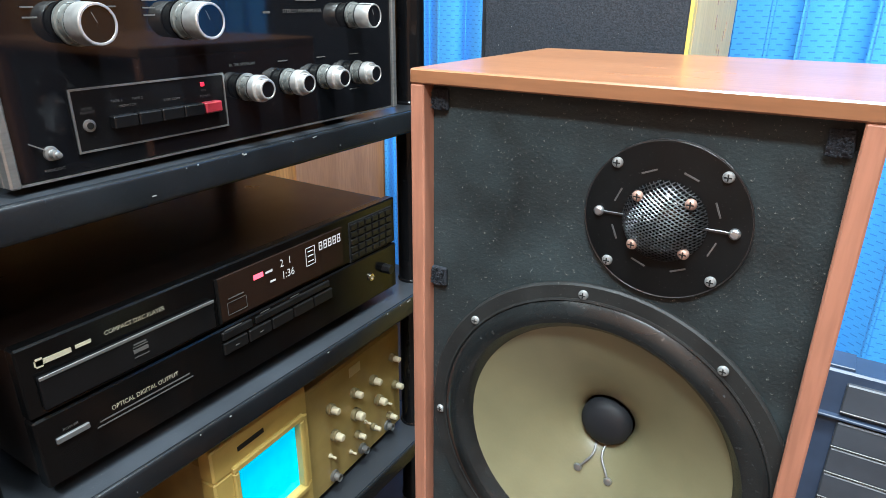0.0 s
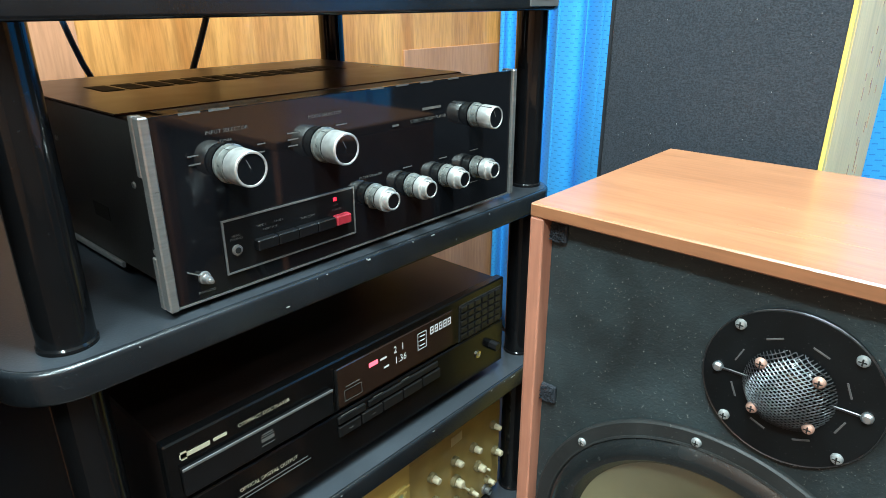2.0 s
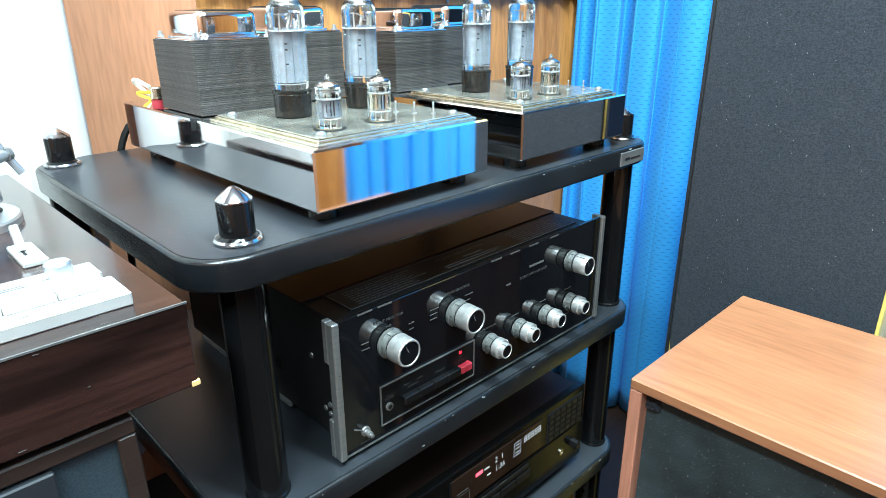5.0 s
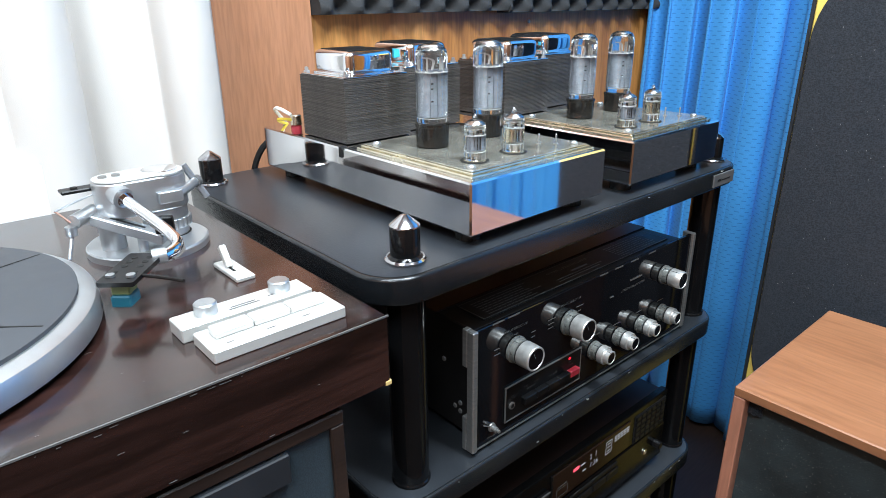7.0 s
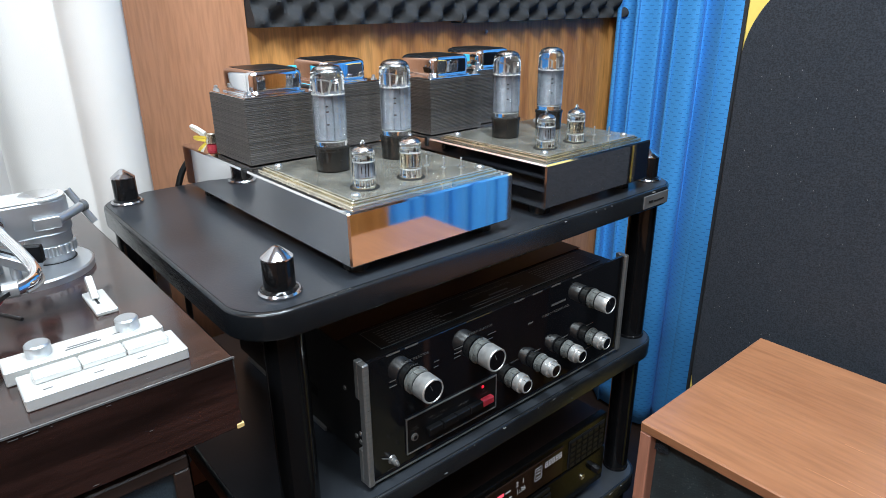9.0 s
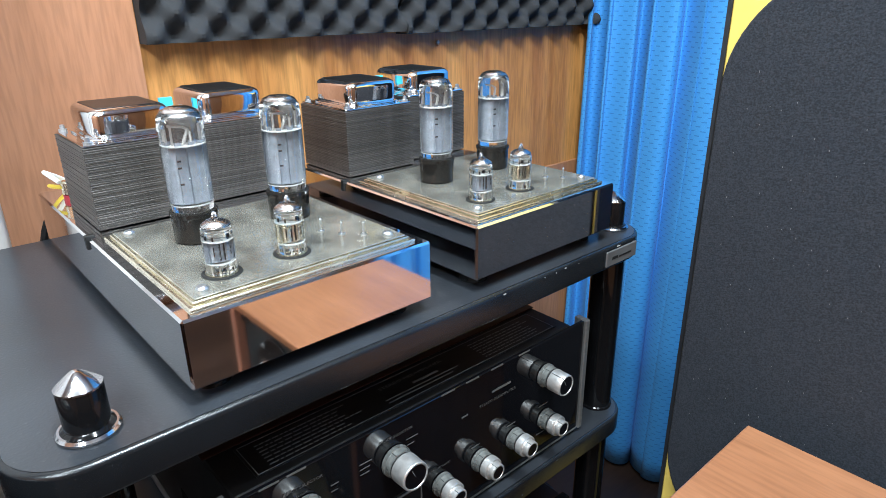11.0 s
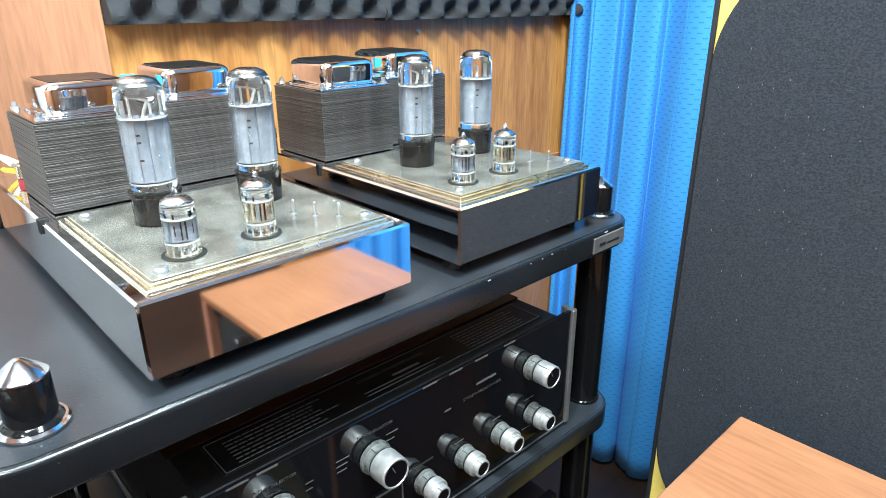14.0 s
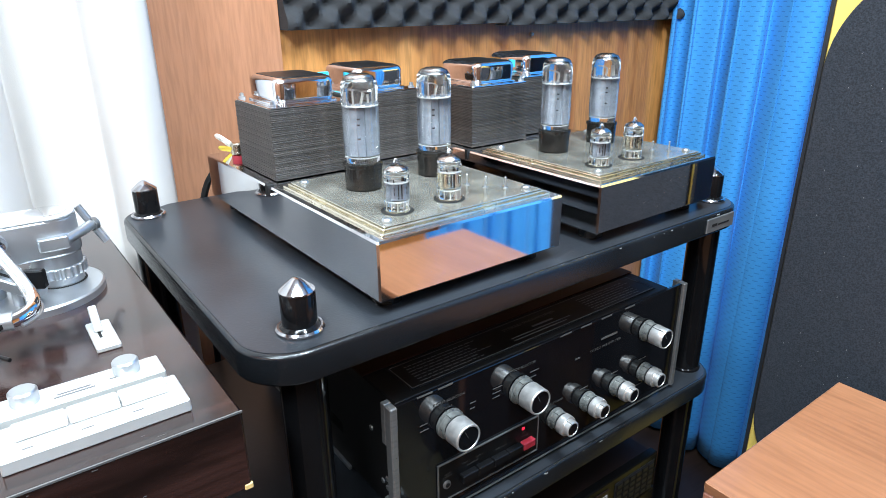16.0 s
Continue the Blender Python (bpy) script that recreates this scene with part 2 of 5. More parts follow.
M = dict(
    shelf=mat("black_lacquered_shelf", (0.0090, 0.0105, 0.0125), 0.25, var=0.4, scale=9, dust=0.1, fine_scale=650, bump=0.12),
    # Shelf top: base colour raised to paint in its sheen, plus dust specks.
    shelftop=mat("dusty_sheen_black_top", (0.024, 0.027, 0.032), 0.3, var=0.35, scale=7, dust=0.12, fine_scale=500, bump=0.12),
    post=mat("glossy_black_post", (0.005, 0.005, 0.0055), 0.11, dust=0.02, fine_scale=300),
    chrome=mat("polished_chrome", (0.86, 0.86, 0.87), 0.045, 1.0, var=0.04, scale=14),
    steel=mat("brushed_aluminium", (0.30, 0.297, 0.29), 0.3, 0.75, var=0.12, scale=60, stretch=(1, 1, 8)),
    knob=mat("worn_silver_knob", (0.60, 0.59, 0.57), 0.36, 0.75, var=0.2, scale=110, dust=0.2, fine_scale=500),
    blackglass=mat("black_glass_panel", (0.004, 0.004, 0.005), 0.06, dust=0.05, fine_scale=500),
    blackmetal=mat("black_painted_steel", (0.007, 0.0065, 0.0065), 0.34, var=0.3, dust=0.05, fine_scale=420, bump=0.08),
    browntop=mat("satin_brown_lid", (0.048, 0.015, 0.009), 0.3, var=0.2, dust=0.04, fine_scale=420),
    blackplastic=mat("black_plastic", (0.004, 0.004, 0.0045), 0.34, var=0.2, dust=0.05, fine_scale=500),
    rubber=mat("black_rubber", (0.012, 0.0135, 0.014), 0.22, var=0.3, dust=0.1, fine_scale=350),
    cone=mat("olive_doped_cone", (0.190, 0.178, 0.102), 0.4, var=0.12, scale=18, bump=0.1),
    baffle=mat("dusty_black_baffle", (0.014, 0.0215, 0.024), 0.7, var=0.6, scale=22, dust=0.35, fine_scale=520, bump=0.5),
    felt=mat("black_grille_cloth", (0.0070, 0.0092, 0.014), 0.95, var=0.2, fine=0.85, fine_scale=620, bump=0.5),
    foam=mat("charcoal_foam", (0.023, 0.024, 0.026), 0.95, var=0.25, fine=0.3, fine_scale=900, bump=0.4),
    brass=mat("gilded_plate", (0.76, 0.71, 0.57), 0.26, 1.0, var=0.14, scale=40),
    plate=mat("tarnished_nickel_plate", (0.43, 0.415, 0.355), 0.2, 0.75, var=0.4, scale=36, dust=0.6, fine_scale=240, bump=0.10),
    lamination=mat("grey_steel_lamination", (0.078, 0.070, 0.064), 0.42, 0.5, var=0.3, scale=120, stretch=(1, 1, 6)),
    bakelite=mat("black_bakelite", (0.012, 0.011, 0.010), 0.14, dust=0.06),
    anode=mat("grey_anode", (0.20, 0.215, 0.24), 0.42, 0.4, var=0.15, scale=200),
    mica=mat("grey_mica", (0.30, 0.30, 0.285), 0.45),
    getter=mat("getter_mirror", (0.44, 0.435, 0.43), 0.14, 1.0, var=0.3, scale=120),
    glass=glass("tube_glass"),
    silver=mat("satin_silver", (0.50, 0.52, 0.54), 0.36, 0.9, var=0.06, scale=50),
    whiteplate=mat("anodised_control_plate", (0.64, 0.64, 0.62), 0.34, 0.5, var=0.05),
    mat_rubber=mat("grey_rubber_mat", (0.045, 0.048, 0.055), 0.6, var=0.1, scale=60),
    white=mat("white_curtain_cloth", (0.63, 0.60, 0.57), 0.85, var=0.04, scale=7, bump=0.2, fine_scale=900),
    whitepaint=mat("white_paint", (0.85, 0.85, 0.83), 0.5, var=0.03),
    ceil=mat("ceiling_paint", (0.62, 0.61, 0.59), 0.8, var=0.05),
    darkwall=wood("dark_brown_ply", (0.15, 0.07, 0.035), (0.24, 0.115, 0.055), "z", 0.5, 9),
    blue=cloth_mesh("blue_knit_curtain", (0.055, 0.295, 0.68), (0.026, 0.175, 0.48)),
    print=mat("pale_print", (0.075, 0.072, 0.068), 0.6),
    plateprint=mat("grey_plate_print", (0.15, 0.15, 0.147), 0.5),
    printwhite=mat("cream_print", (0.42, 0.38, 0.27), 0.6),
    red=mat("red_plastic_button", (0.30, 0.022, 0.034), 0.35),
    redled=glow("red_indicator", (1.0, 0.02, 0.05), 0.5),
    display=glow("white_display_segment", (0.95, 0.93, 0.9), 0.2, (0.25, 0.25, 0.25)),
    dispred=glow("red_display_segment", (0.9, 0.08, 0.12), 1.0),
    beige=mat("yellowed_enamel", (0.30, 0.215, 0.07), 0.42, var=0.15, scale=30, dust=0.08, fine_scale=300),
    bezel=mat("yellowed_bezel", (0.42, 0.30, 0.085), 0.4, var=0.1),
    ivory=mat("ivory_knob", (0.52, 0.46, 0.32), 0.4),
    greyknob=mat("olive_knob_skirt", (0.20, 0.165, 0.085), 0.45),
    screen=glow("cyan_screen", (0.0, 0.40, 0.60), 0.5, (0.0, 0.42, 0.62)),
    copper=mat("copper_screw", (0.46, 0.29, 0.23), 0.45, 0.6),
    wire=mat("bare_braided_wire", (0.45, 0.43, 0.4), 0.4, 0.8),
    cherry=wood("cherry_veneer", (0.225, 0.094, 0.044), (0.325, 0.146, 0.070), "x", 0.30, 13, 0.15, 0.5),
    cherry_v=wood("cherry_edge_veneer", (0.33, 0.14, 0.088), (0.43, 0.19, 0.122), "z", 0.35, 16, 0.1, 0.5),
    rosewood=wood("dark_rosewood", (0.007, 0.0033, 0.003), (0.037, 0.0155, 0.0125), "x", 0.2, 34, 0.55, 1.4),
    pine=wood("varnished_pine", (0.41, 0.155, 0.038), (0.68, 0.320, 0.095), "z", 0.34, 13, 0.15, 0.8),
    board=wood("pinkish_brown_wood", (0.37, 0.165, 0.075), (0.47, 0.225, 0.11), "z", 0.42, 8, 0.15, 0.5),
    ply=wood("brown_plywood", (0.40, 0.180, 0.092), (0.55, 0.270, 0.150), "z", 0.42, 7, 0.2, 0.5),
    pale=wood("pale_ply", (0.60, 0.40, 0.14), (0.80, 0.59, 0.24), "z", 0.5, 9, 0, 0.4),
    yellow=mat("yellow_paint", (0.74, 0.55, 0.12), 0.5, var=0.08),
    walnut=wood("walnut_frame", (0.018, 0.0105, 0.008), (0.038, 0.022, 0.017), "x", 0.45, 18),
    bluecloth=mat("blue_black_cloth", (0.012, 0.022, 0.030), 0.8, var=0.2, fine=0.4, fine_scale=800, bump=0.3),
    greymetal=mat("grey_metal_trim", (0.16, 0.16, 0.16), 0.4, 0.5, var=0.15),
    floorwood=wood("floor_boards", (0.022, 0.013, 0.010), (0.042, 0.024, 0.017), "y", 0.4, 8),
    guard=mat("dark_wire_guard", (0.10, 0.10, 0.105), 0.3, 0.9),
    spike=mat("polished_spike", (0.55, 0.55, 0.57), 0.14, 1.0, var=0.1),
    cyan=mat("cyan_tag", (0.05, 0.45, 0.60), 0.5),
    skirt=mat("smoky_knob_skirt", (0.17, 0.175, 0.165), 0.28, 0.5, var=0.45, scale=130, dust=0.15, fine_scale=300),
    cable=mat("black_cable", (0.01, 0.01, 0.01), 0.45),
    bluecable=mat("blue_cable", (0.01, 0.05, 0.12), 0.45),
    whitewire=mat("white_wire", (0.8, 0.78, 0.72), 0.5),
    yellowwire=mat("yellow_wire", (0.75, 0.55, 0.05), 0.5),
    teal=mat("teal_cartridge", (0.015, 0.11, 0.165), 0.35),
    olive=mat("green_label", (0.16, 0.2, 0.08), 0.5),
    zinc=mat("dull_zinc_screw", (0.28, 0.29, 0.29), 0.4, 0.35, var=0.2, scale=200),
    tweeterplate=mat("black_enamelled_plate", (0.0045, 0.0055, 0.0062), 0.3, var=0.3, dust=0.08, fine_scale=500),
    castring=mat("dull_cast_ring", (0.020, 0.021, 0.021), 0.5, var=0.3, dust=0.2, fine_scale=400, bump=0.2),
    smoke=mat("dark_recess", (0.003, 0.003, 0.003), 0.7),
    tinge=mat("brown_display_window", (0.018, 0.010, 0.007), 0.1),
    stack=mat("navy_plastic", (0.034, 0.050, 0.088), 0.4, var=0.15),
    drawer=mat("slate_grey_plastic", (0.052, 0.058, 0.072), 0.45, var=0.2, scale=14),
    dullblack=mat("dull_black_finish", (0.010, 0.012, 0.016), 0.6, var=0.25, scale=20),
    fascia=mat("glossy_black_fascia", (0.0028, 0.0027, 0.0028), 0.2, var=0.2, dust=0.03, fine_scale=500),
    cdcase=mat("brown_black_case_paint", (0.011, 0.0068, 0.0058), 0.3, var=0.25, dust=0.03, fine_scale=420),
)

# low-gloss paints, and a shade of grey for each lamination
for k in ("tweeterplate", "post", "blackmetal", "blackplastic", "castring", "fascia", "cdcase", "browntop"):
    M[k].node_tree.nodes["Principled BSDF"].inputs["Specular IOR Level"].default_value = 0.3
_nt = M["lamination"].node_tree
_b = _nt.nodes["Principled BSDF"]
_src = _b.inputs["Base Color"].links[0].from_socket
_oi = _nt.nodes.new("ShaderNodeObjectInfo")
_mr = _nt.nodes.new("ShaderNodeMapRange")
_mr.inputs[3].default_value, _mr.inputs[4].default_value = 0.75, 1.3
_mx = _nt.nodes.new("ShaderNodeVectorMath")
_mx.operation = "SCALE"
_nt.links.new(_oi.outputs["Random"], _mr.inputs[0])
_nt.links.new(_src, _mx.inputs[0])
_nt.links.new(_mr.outputs[0], _mx.inputs["Scale"])
_nt.links.new(_mx.outputs[0], _b.inputs["Base Color"])

# ---- building helpers ----


def thing(name, m, label, category, group="", kind=""):
    ob = new(name)
    ob.matrix_world = m
    ob.empty_display_size = 0.05
    return tagged(ob, label, category, group, kind)


def mesh_of(name, bm, material, smooth=True):
    me = bpy.data.meshes.new(name)
    bm.normal_update()
    for f in bm.faces:
        f.smooth = smooth
    for e in bm.edges:
        if e.calc_face_angle(0) > radians(27):
            e.smooth = False
    bm.to_mesh(me)
    bm.free()
    me.materials.append(material)
    return me


def part(name, bm, material, parent, label="", m=None):
    """One mesh object under a thing or a part, at the local pose m."""
    me = bm if isinstance(bm, bpy.types.Mesh) else mesh_of(name, bm, material)
    ob = new(name, me)
    ob.parent = parent
    if m is not None:
        ob.matrix_local = m
    return tagged(ob, label)


def solid(name, bm, material, m, label, category, group="", kind=""):
    ob = new(name, mesh_of(name, bm, material))
    ob.matrix_world = m
    return tagged(ob, label, category, group, kind)


def box(x0, x1, y0, y1, z0, z1, bevel=0.0, seg=1, bm=None):
    bm = bm or bmesh.new()
    mm = Matrix.Translation(((x0 + x1) / 2, (y0 + y1) / 2, (z0 + z1) / 2)) @ Matrix.Diagonal((x1 - x0, y1 - y0, z1 - z0, 1))
    g = bmesh.ops.create_cube(bm, size=1, matrix=mm)
    if bevel:
        es = list({e for v in g["verts"] for e in v.link_edges})
        bmesh.ops.bevel(bm, geom=es, offset=bevel, segments=seg, affect="EDGES", profile=0.5)
    return bm


def lathe(profile, seg=32, m=None, bm=None, hollow=False):
    """Turned form round local z from (radius, height) pairs."""
    bm = bm or bmesh.new()
    m = m or Matrix()
    rings = []
    for r, z in profile:
        if r < 1e-6:
            rings.append([bm.verts.new(m @ Vector((0, 0, z)))])
        else:
            rings.append([bm.verts.new(m @ Vector((r * math.cos(a), r * math.sin(a), z))) for a in (2 * math.pi * k / seg for k in range(seg))])
    for a, b in zip(rings, rings[1:]):
        for k in range(seg):
            q = [a[k % len(a)], a[(k + 1) % len(a)], b[(k + 1) % len(b)], b[k % len(b)]]
            q = list(dict.fromkeys(q))
            if len(q) > 2:
                bm.faces.new(q)
    for r in (rings[0], rings[-1]):
        if len(r) > 2 and not hollow:
            bm.faces.new(r if r is rings[-1] else list(reversed(r)))
    bmesh.ops.recalc_face_normals(bm, faces=bm.faces)
    return bm


def outline(w, d, r, seg=8, x=0, y=0):
    """Corner-rounded rectangle from (x, y) to (x + w, y + d)."""
    pts = []
    for cx, cy, a0 in ((w - r, d - r, 0), (r, d - r, 90), (r, r, 180), (w - r, r, 270)):
        for k in range(seg + 1):
            a = radians(a0 + 90 * k / seg)
            pts.append((x + cx + r * math.cos(a), y + cy + r * math.sin(a)))
    return pts


def slab(pts, z0, z1, ease=0.0, bm=None, m=None):
    """Upright prism over an outline, with eased top and bottom edges."""
    bm = bm or bmesh.new()
    m = m or Matrix()
    cx, cy = sum(p[0] for p in pts) / len(pts), sum(p[1] for p in pts) / len(pts)
    ex, ey = max(abs(p[0] - cx) for p in pts), max(abs(p[1] - cy) for p in pts)
    levels = [(z0, 0), (z1, 0)]
    if ease:
        arc = [(ease * (1 - math.sin(math.pi / 10 * k)), ease * (1 - math.cos(math.pi / 10 * k))) for k in range(6)]
        levels = [(z0 + h, i) for h, i in reversed(arc)] + [(z1 - h, i) for h, i in arc]
    rings = [[bm.verts.new(m @ Vector((cx + (px - cx) * (1 - i / ex), cy + (py - cy) * (1 - i / ey), z))) for px, py in pts] for z, i in levels]
    n = len(pts)
    for a, b in zip(rings, rings[1:]):
        for k in range(n):
            bm.faces.new((a[k], a[(k + 1) % n], b[(k + 1) % n], b[k]))
    for f in (bm.faces.new(list(reversed(rings[0]))), bm.faces.new(rings[-1])):
        for e in f.edges:
            e.smooth = False
    bmesh.ops.recalc_face_normals(bm, faces=bm.faces)
    return bm


def tube(points, r, seg=10, bm=None):
    """Round wire through points, smoothed."""
    bm = bm or bmesh.new()
    p = [Vector(q) for q in points]
    for _ in range(2):
        out = [p[0]]
        for a, b in zip(p, p[1:]):
            out += [a.lerp(b, 0.25), a.lerp(b, 0.75)]
        p = out + [p[-1]]
    rings, side = [], None
    for k, q in enumerate(p):
        d = (p[min(k + 1, len(p) - 1)] - p[max(k - 1, 0)]).normalized()
        side = d.orthogonal().normalized() if side is None else (side - d * side.dot(d)).normalized()
        up = d.cross(side)
        rings.append([bm.verts.new(q + r * (math.cos(2 * math.pi * j / seg) * side + math.sin(2 * math.pi * j / seg) * up)) for j in range(seg)])
    for a, b in zip(rings, rings[1:]):
        for j in range(seg):
            bm.faces.new((a[j], a[(j + 1) % seg], b[(j + 1) % seg], b[j]))
    bm.faces.new(list(reversed(rings[0])))
    bm.faces.new(rings[-1])
    bmesh.ops.recalc_face_normals(bm, faces=bm.faces)
    return bm


def lettering(name, text, size, material, parent, m, wide=1.0):
    """Printed words as a flat mesh in the plane of the pose m."""
    c = bpy.data.curves.new(name, "FONT")
    c.body, c.size, c.align_x, c.align_y = text, size, "CENTER", "CENTER"
    c.resolution_u = 2
    o = bpy.data.objects.new(name, c)
    scene.collection.objects.link(o)
    me = bpy.data.meshes.new_from_object(o.evaluated_get(bpy.context.evaluated_depsgraph_get()))
    bpy.data.objects.remove(o)
    me.transform(Matrix.Diagonal((wide, 1, 1, 1)))
    me.materials.clear()
    me.materials.append(material)
    return part(name, me, material, parent, m=m)


def bars(rows, parent, material, name, m):
    """Unreadable fine print as short bars: rows of (x, y, length, height) in the plane of the pose m."""
    bm = bmesh.new()
    for x, y, w, h in rows:
        box(x, x + w, y, y + h, 0, 0.0002, bm=bm)
    return tagged(part(name, bm, material, parent, m=m), kind="stuff")


FACE = pose(0, 0, 0, 90)  # a plane that looks towards local -y


def face(x, z, y=-0.0006):
    return Matrix.Translation((x, y, z)) @ FACE


def to_front(x, z, y=0.0):
    """Turned parts whose axis points to local -y."""
    return Matrix.Translation((x, y, z)) @ pose(0, 0, 0, 90)


def at_rack(x, y, z):
    """Pose of things that look to the rack's front: local x runs along the shelf, local y to the back."""
    return pose(x, y, z, 0, 0, 90)


# ---- the room ----
def room():
    def wall(name, b, m, label, cat="wall"):
        solid(name, b, m, Matrix(), label, cat, kind="structure")

    wall("floor", box(-1.2, 2.3, -1.7, 1.6, -0.1, 0), M["floorwood"], "dark brown wooden board floor of the room", "floor")
    wall("ceiling", box(-1.2, 2.3, -1.7, 1.6, 2.4, 2.5), M["ceil"], "plain greyish painted ceiling", "ceiling")
    wall("wall_back", box(-1.06, -0.957, 0.3665, 1.6, 0, 2.4), M["pine"], "orange varnished pine board wall behind the rack")
    # Thin pinkish brown sheet over the lower right of the pine.
    wall("wall_back_board", box(-0.958, -0.9535, 0.962, 1.33, 0, 0.735, 0.001), M["board"], "pinkish brown sheet over the lower right of the pine wall")
    wall("wall_back_panel", box(-1.06, -0.954, -1.7, 0.3655, 0, 2.4), M["ply"], "brown plywood wall panel beside the pine boards")
    wall("wall_right", box(-0.957, 2.2, 1.36, 1.5, 0, 2.4), M["pine"], "pine wall behind the blue curtain")
    wall("wall_left", box(-0.954, 2.2, -1.7, -1.6, 0, 2.4), M["ply"], "brown plywood side wall")
    wall("wall_front", box(2.2, 2.3, -1.6, 1.36, 0, 2.4), M["darkwall"], "dark brown plywood wall facing the rack")


room()


def curtain(name, length, height, folds, depth, material, m, label, phase=0.0, sway=0.0, seed=3):
    """Hanging cloth: uneven deep folds that drift towards the hem, with thickness."""
    rnd = random.Random(seed)
    bm = bmesh.new()
    uv = bm.loops.layers.uv.new("cloth")
    nx, nz = int(length / 0.0032), 40
    w = [(rnd.uniform(0.6, 1.4), rnd.uniform(0, 6.28), rnd.uniform(-0.8, 0.8)) for _ in range(4)]
    grid = []
    for k in range(nz + 1):
        z = height * k / nz
        row = []
        for i in range(nx + 1):
            s = i / nx
            ph = 6.2832 * folds * s + phase
            d = depth * (0.62 * math.sin(ph + w[0][2] * z) + 0.3 * math.sin(2.1 * ph + w[1][1] + w[1][2] * z * 1.5) + 0.25 * math.sin(0.47 * ph + w[2][1] + w[2][2] * z))
            d *= 0.75 + 0.35 * (1 - z / height)
            x = s * length + 0.012 * math.sin(2 * ph + 1) + sway * (1 - s) * (1 - z / height)
            row.append(bm.verts.new((x, d, z)))
        grid.append(row)
    for k in range(nz):
        for i in range(nx):
            f = bm.faces.new((grid[k][i], grid[k][i + 1], grid[k + 1][i + 1], grid[k + 1][i]))
            for lp, (a, b) in zip(f.loops, ((i, k), (i + 1, k), (i + 1, k + 1), (i, k + 1))):
                lp[uv].uv = (a / nx * length * 1.25, b / nz * height)
    ob = solid(name, bm, material, m, label, "curtain")
    t = ob.modifiers.new("thickness", "SOLIDIFY")
    t.thickness = 0.0015
    return ob


curtain("blue_curtain", 1.87, 2.2, 19, 0.027, M["blue"], pose(-0.935, 1.262, 0.012), "bright blue knitted curtain hanging in folds to the floor", sway=-0.02)
curtain("white_curtain", 1.5, 1.6, 9, 0.046, M["white"], pose(-0.868, -1.338, 0.42, 0, 0, 90), "white cloth curtain hanging over the window wall", seed=8, sway=0.0)
solid("white_sill", box(-0.853, -0.835, -1.3, -0.04, 0.55, 0.893, 0.003), M["whitepaint"], Matrix(), "white painted low panel below the window", "panel")


def foam_panel(w, h, m, label, seed):
    """Convoluted acoustic foam: egg-crate peaks over a flat back, cut flush at the edges."""
    bm = bmesh.new()
    n, k = int(w / 0.005), int(h / 0.005)
    pitch = 0.056
    g = []
    for j in range(k + 1):
        row = []
        for i in range(n + 1):
            x, z = w * i / n, h * j / k
            a = math.sin(2 * math.pi * x / pitch + seed) * math.sin(2 * math.pi * z / pitch + 0.6)
            row.append(bm.verts.new((x, -0.010 - 0.027 * (0.5 + 0.5 * a) ** 0.9, z)))
        g.append(row)
    back = [[bm.verts.new((w * i / n, 0, h * j / k)) for i in (0, n)] for j in (0, k)]
    for j in range(k):
        for i in range(n):
            bm.faces.new((g[j][i], g[j][i + 1], g[j + 1][i + 1], g[j + 1][i]))
    bm.faces.new([back[0][0], back[0][1]] + list(reversed(g[0])))
    bm.faces.new([back[1][1], back[1][0]] + g[k])
    bm.faces.new([back[1][0], back[0][0]] + [r[0] for r in g])
    bm.faces.new([back[0][1], back[1][1]] + [r[n] for r in reversed(g)])
    bm.faces.new([back[0][1], back[0][0], back[1][0], back[1][1]])
    bmesh.ops.recalc_face_normals(bm, faces=bm.faces)
    solid("acoustic_foam_panel", bm, M["foam"], m, label, "foam panel", "foam panels on the wall")


foam_panel(0.398, 0.5, at_rack(-0.9565, 0.367, 1.03), "charcoal egg-crate acoustic foam panel fixed to the pine wall", 0.4)
foam_panel(0.53, 0.5, at_rack(-0.9565, 0.768, 1.026), "charcoal egg-crate acoustic foam panel beside the curtain", 1.3)
solid("wall_hook", lathe([(0, 0.006), (0.003, 0.005), (0.004, 0.003), (0.0015, 0.002), (0.0015, -0.004)], 12, to_front(0, 0)), M["steel"], at_rack(-0.957, 0.856, 1.008), "small metal hook in the pine wall", "hook")

# ---- the rack ----
TOPS = (0.147, 0.378, 0.613, 0.842)


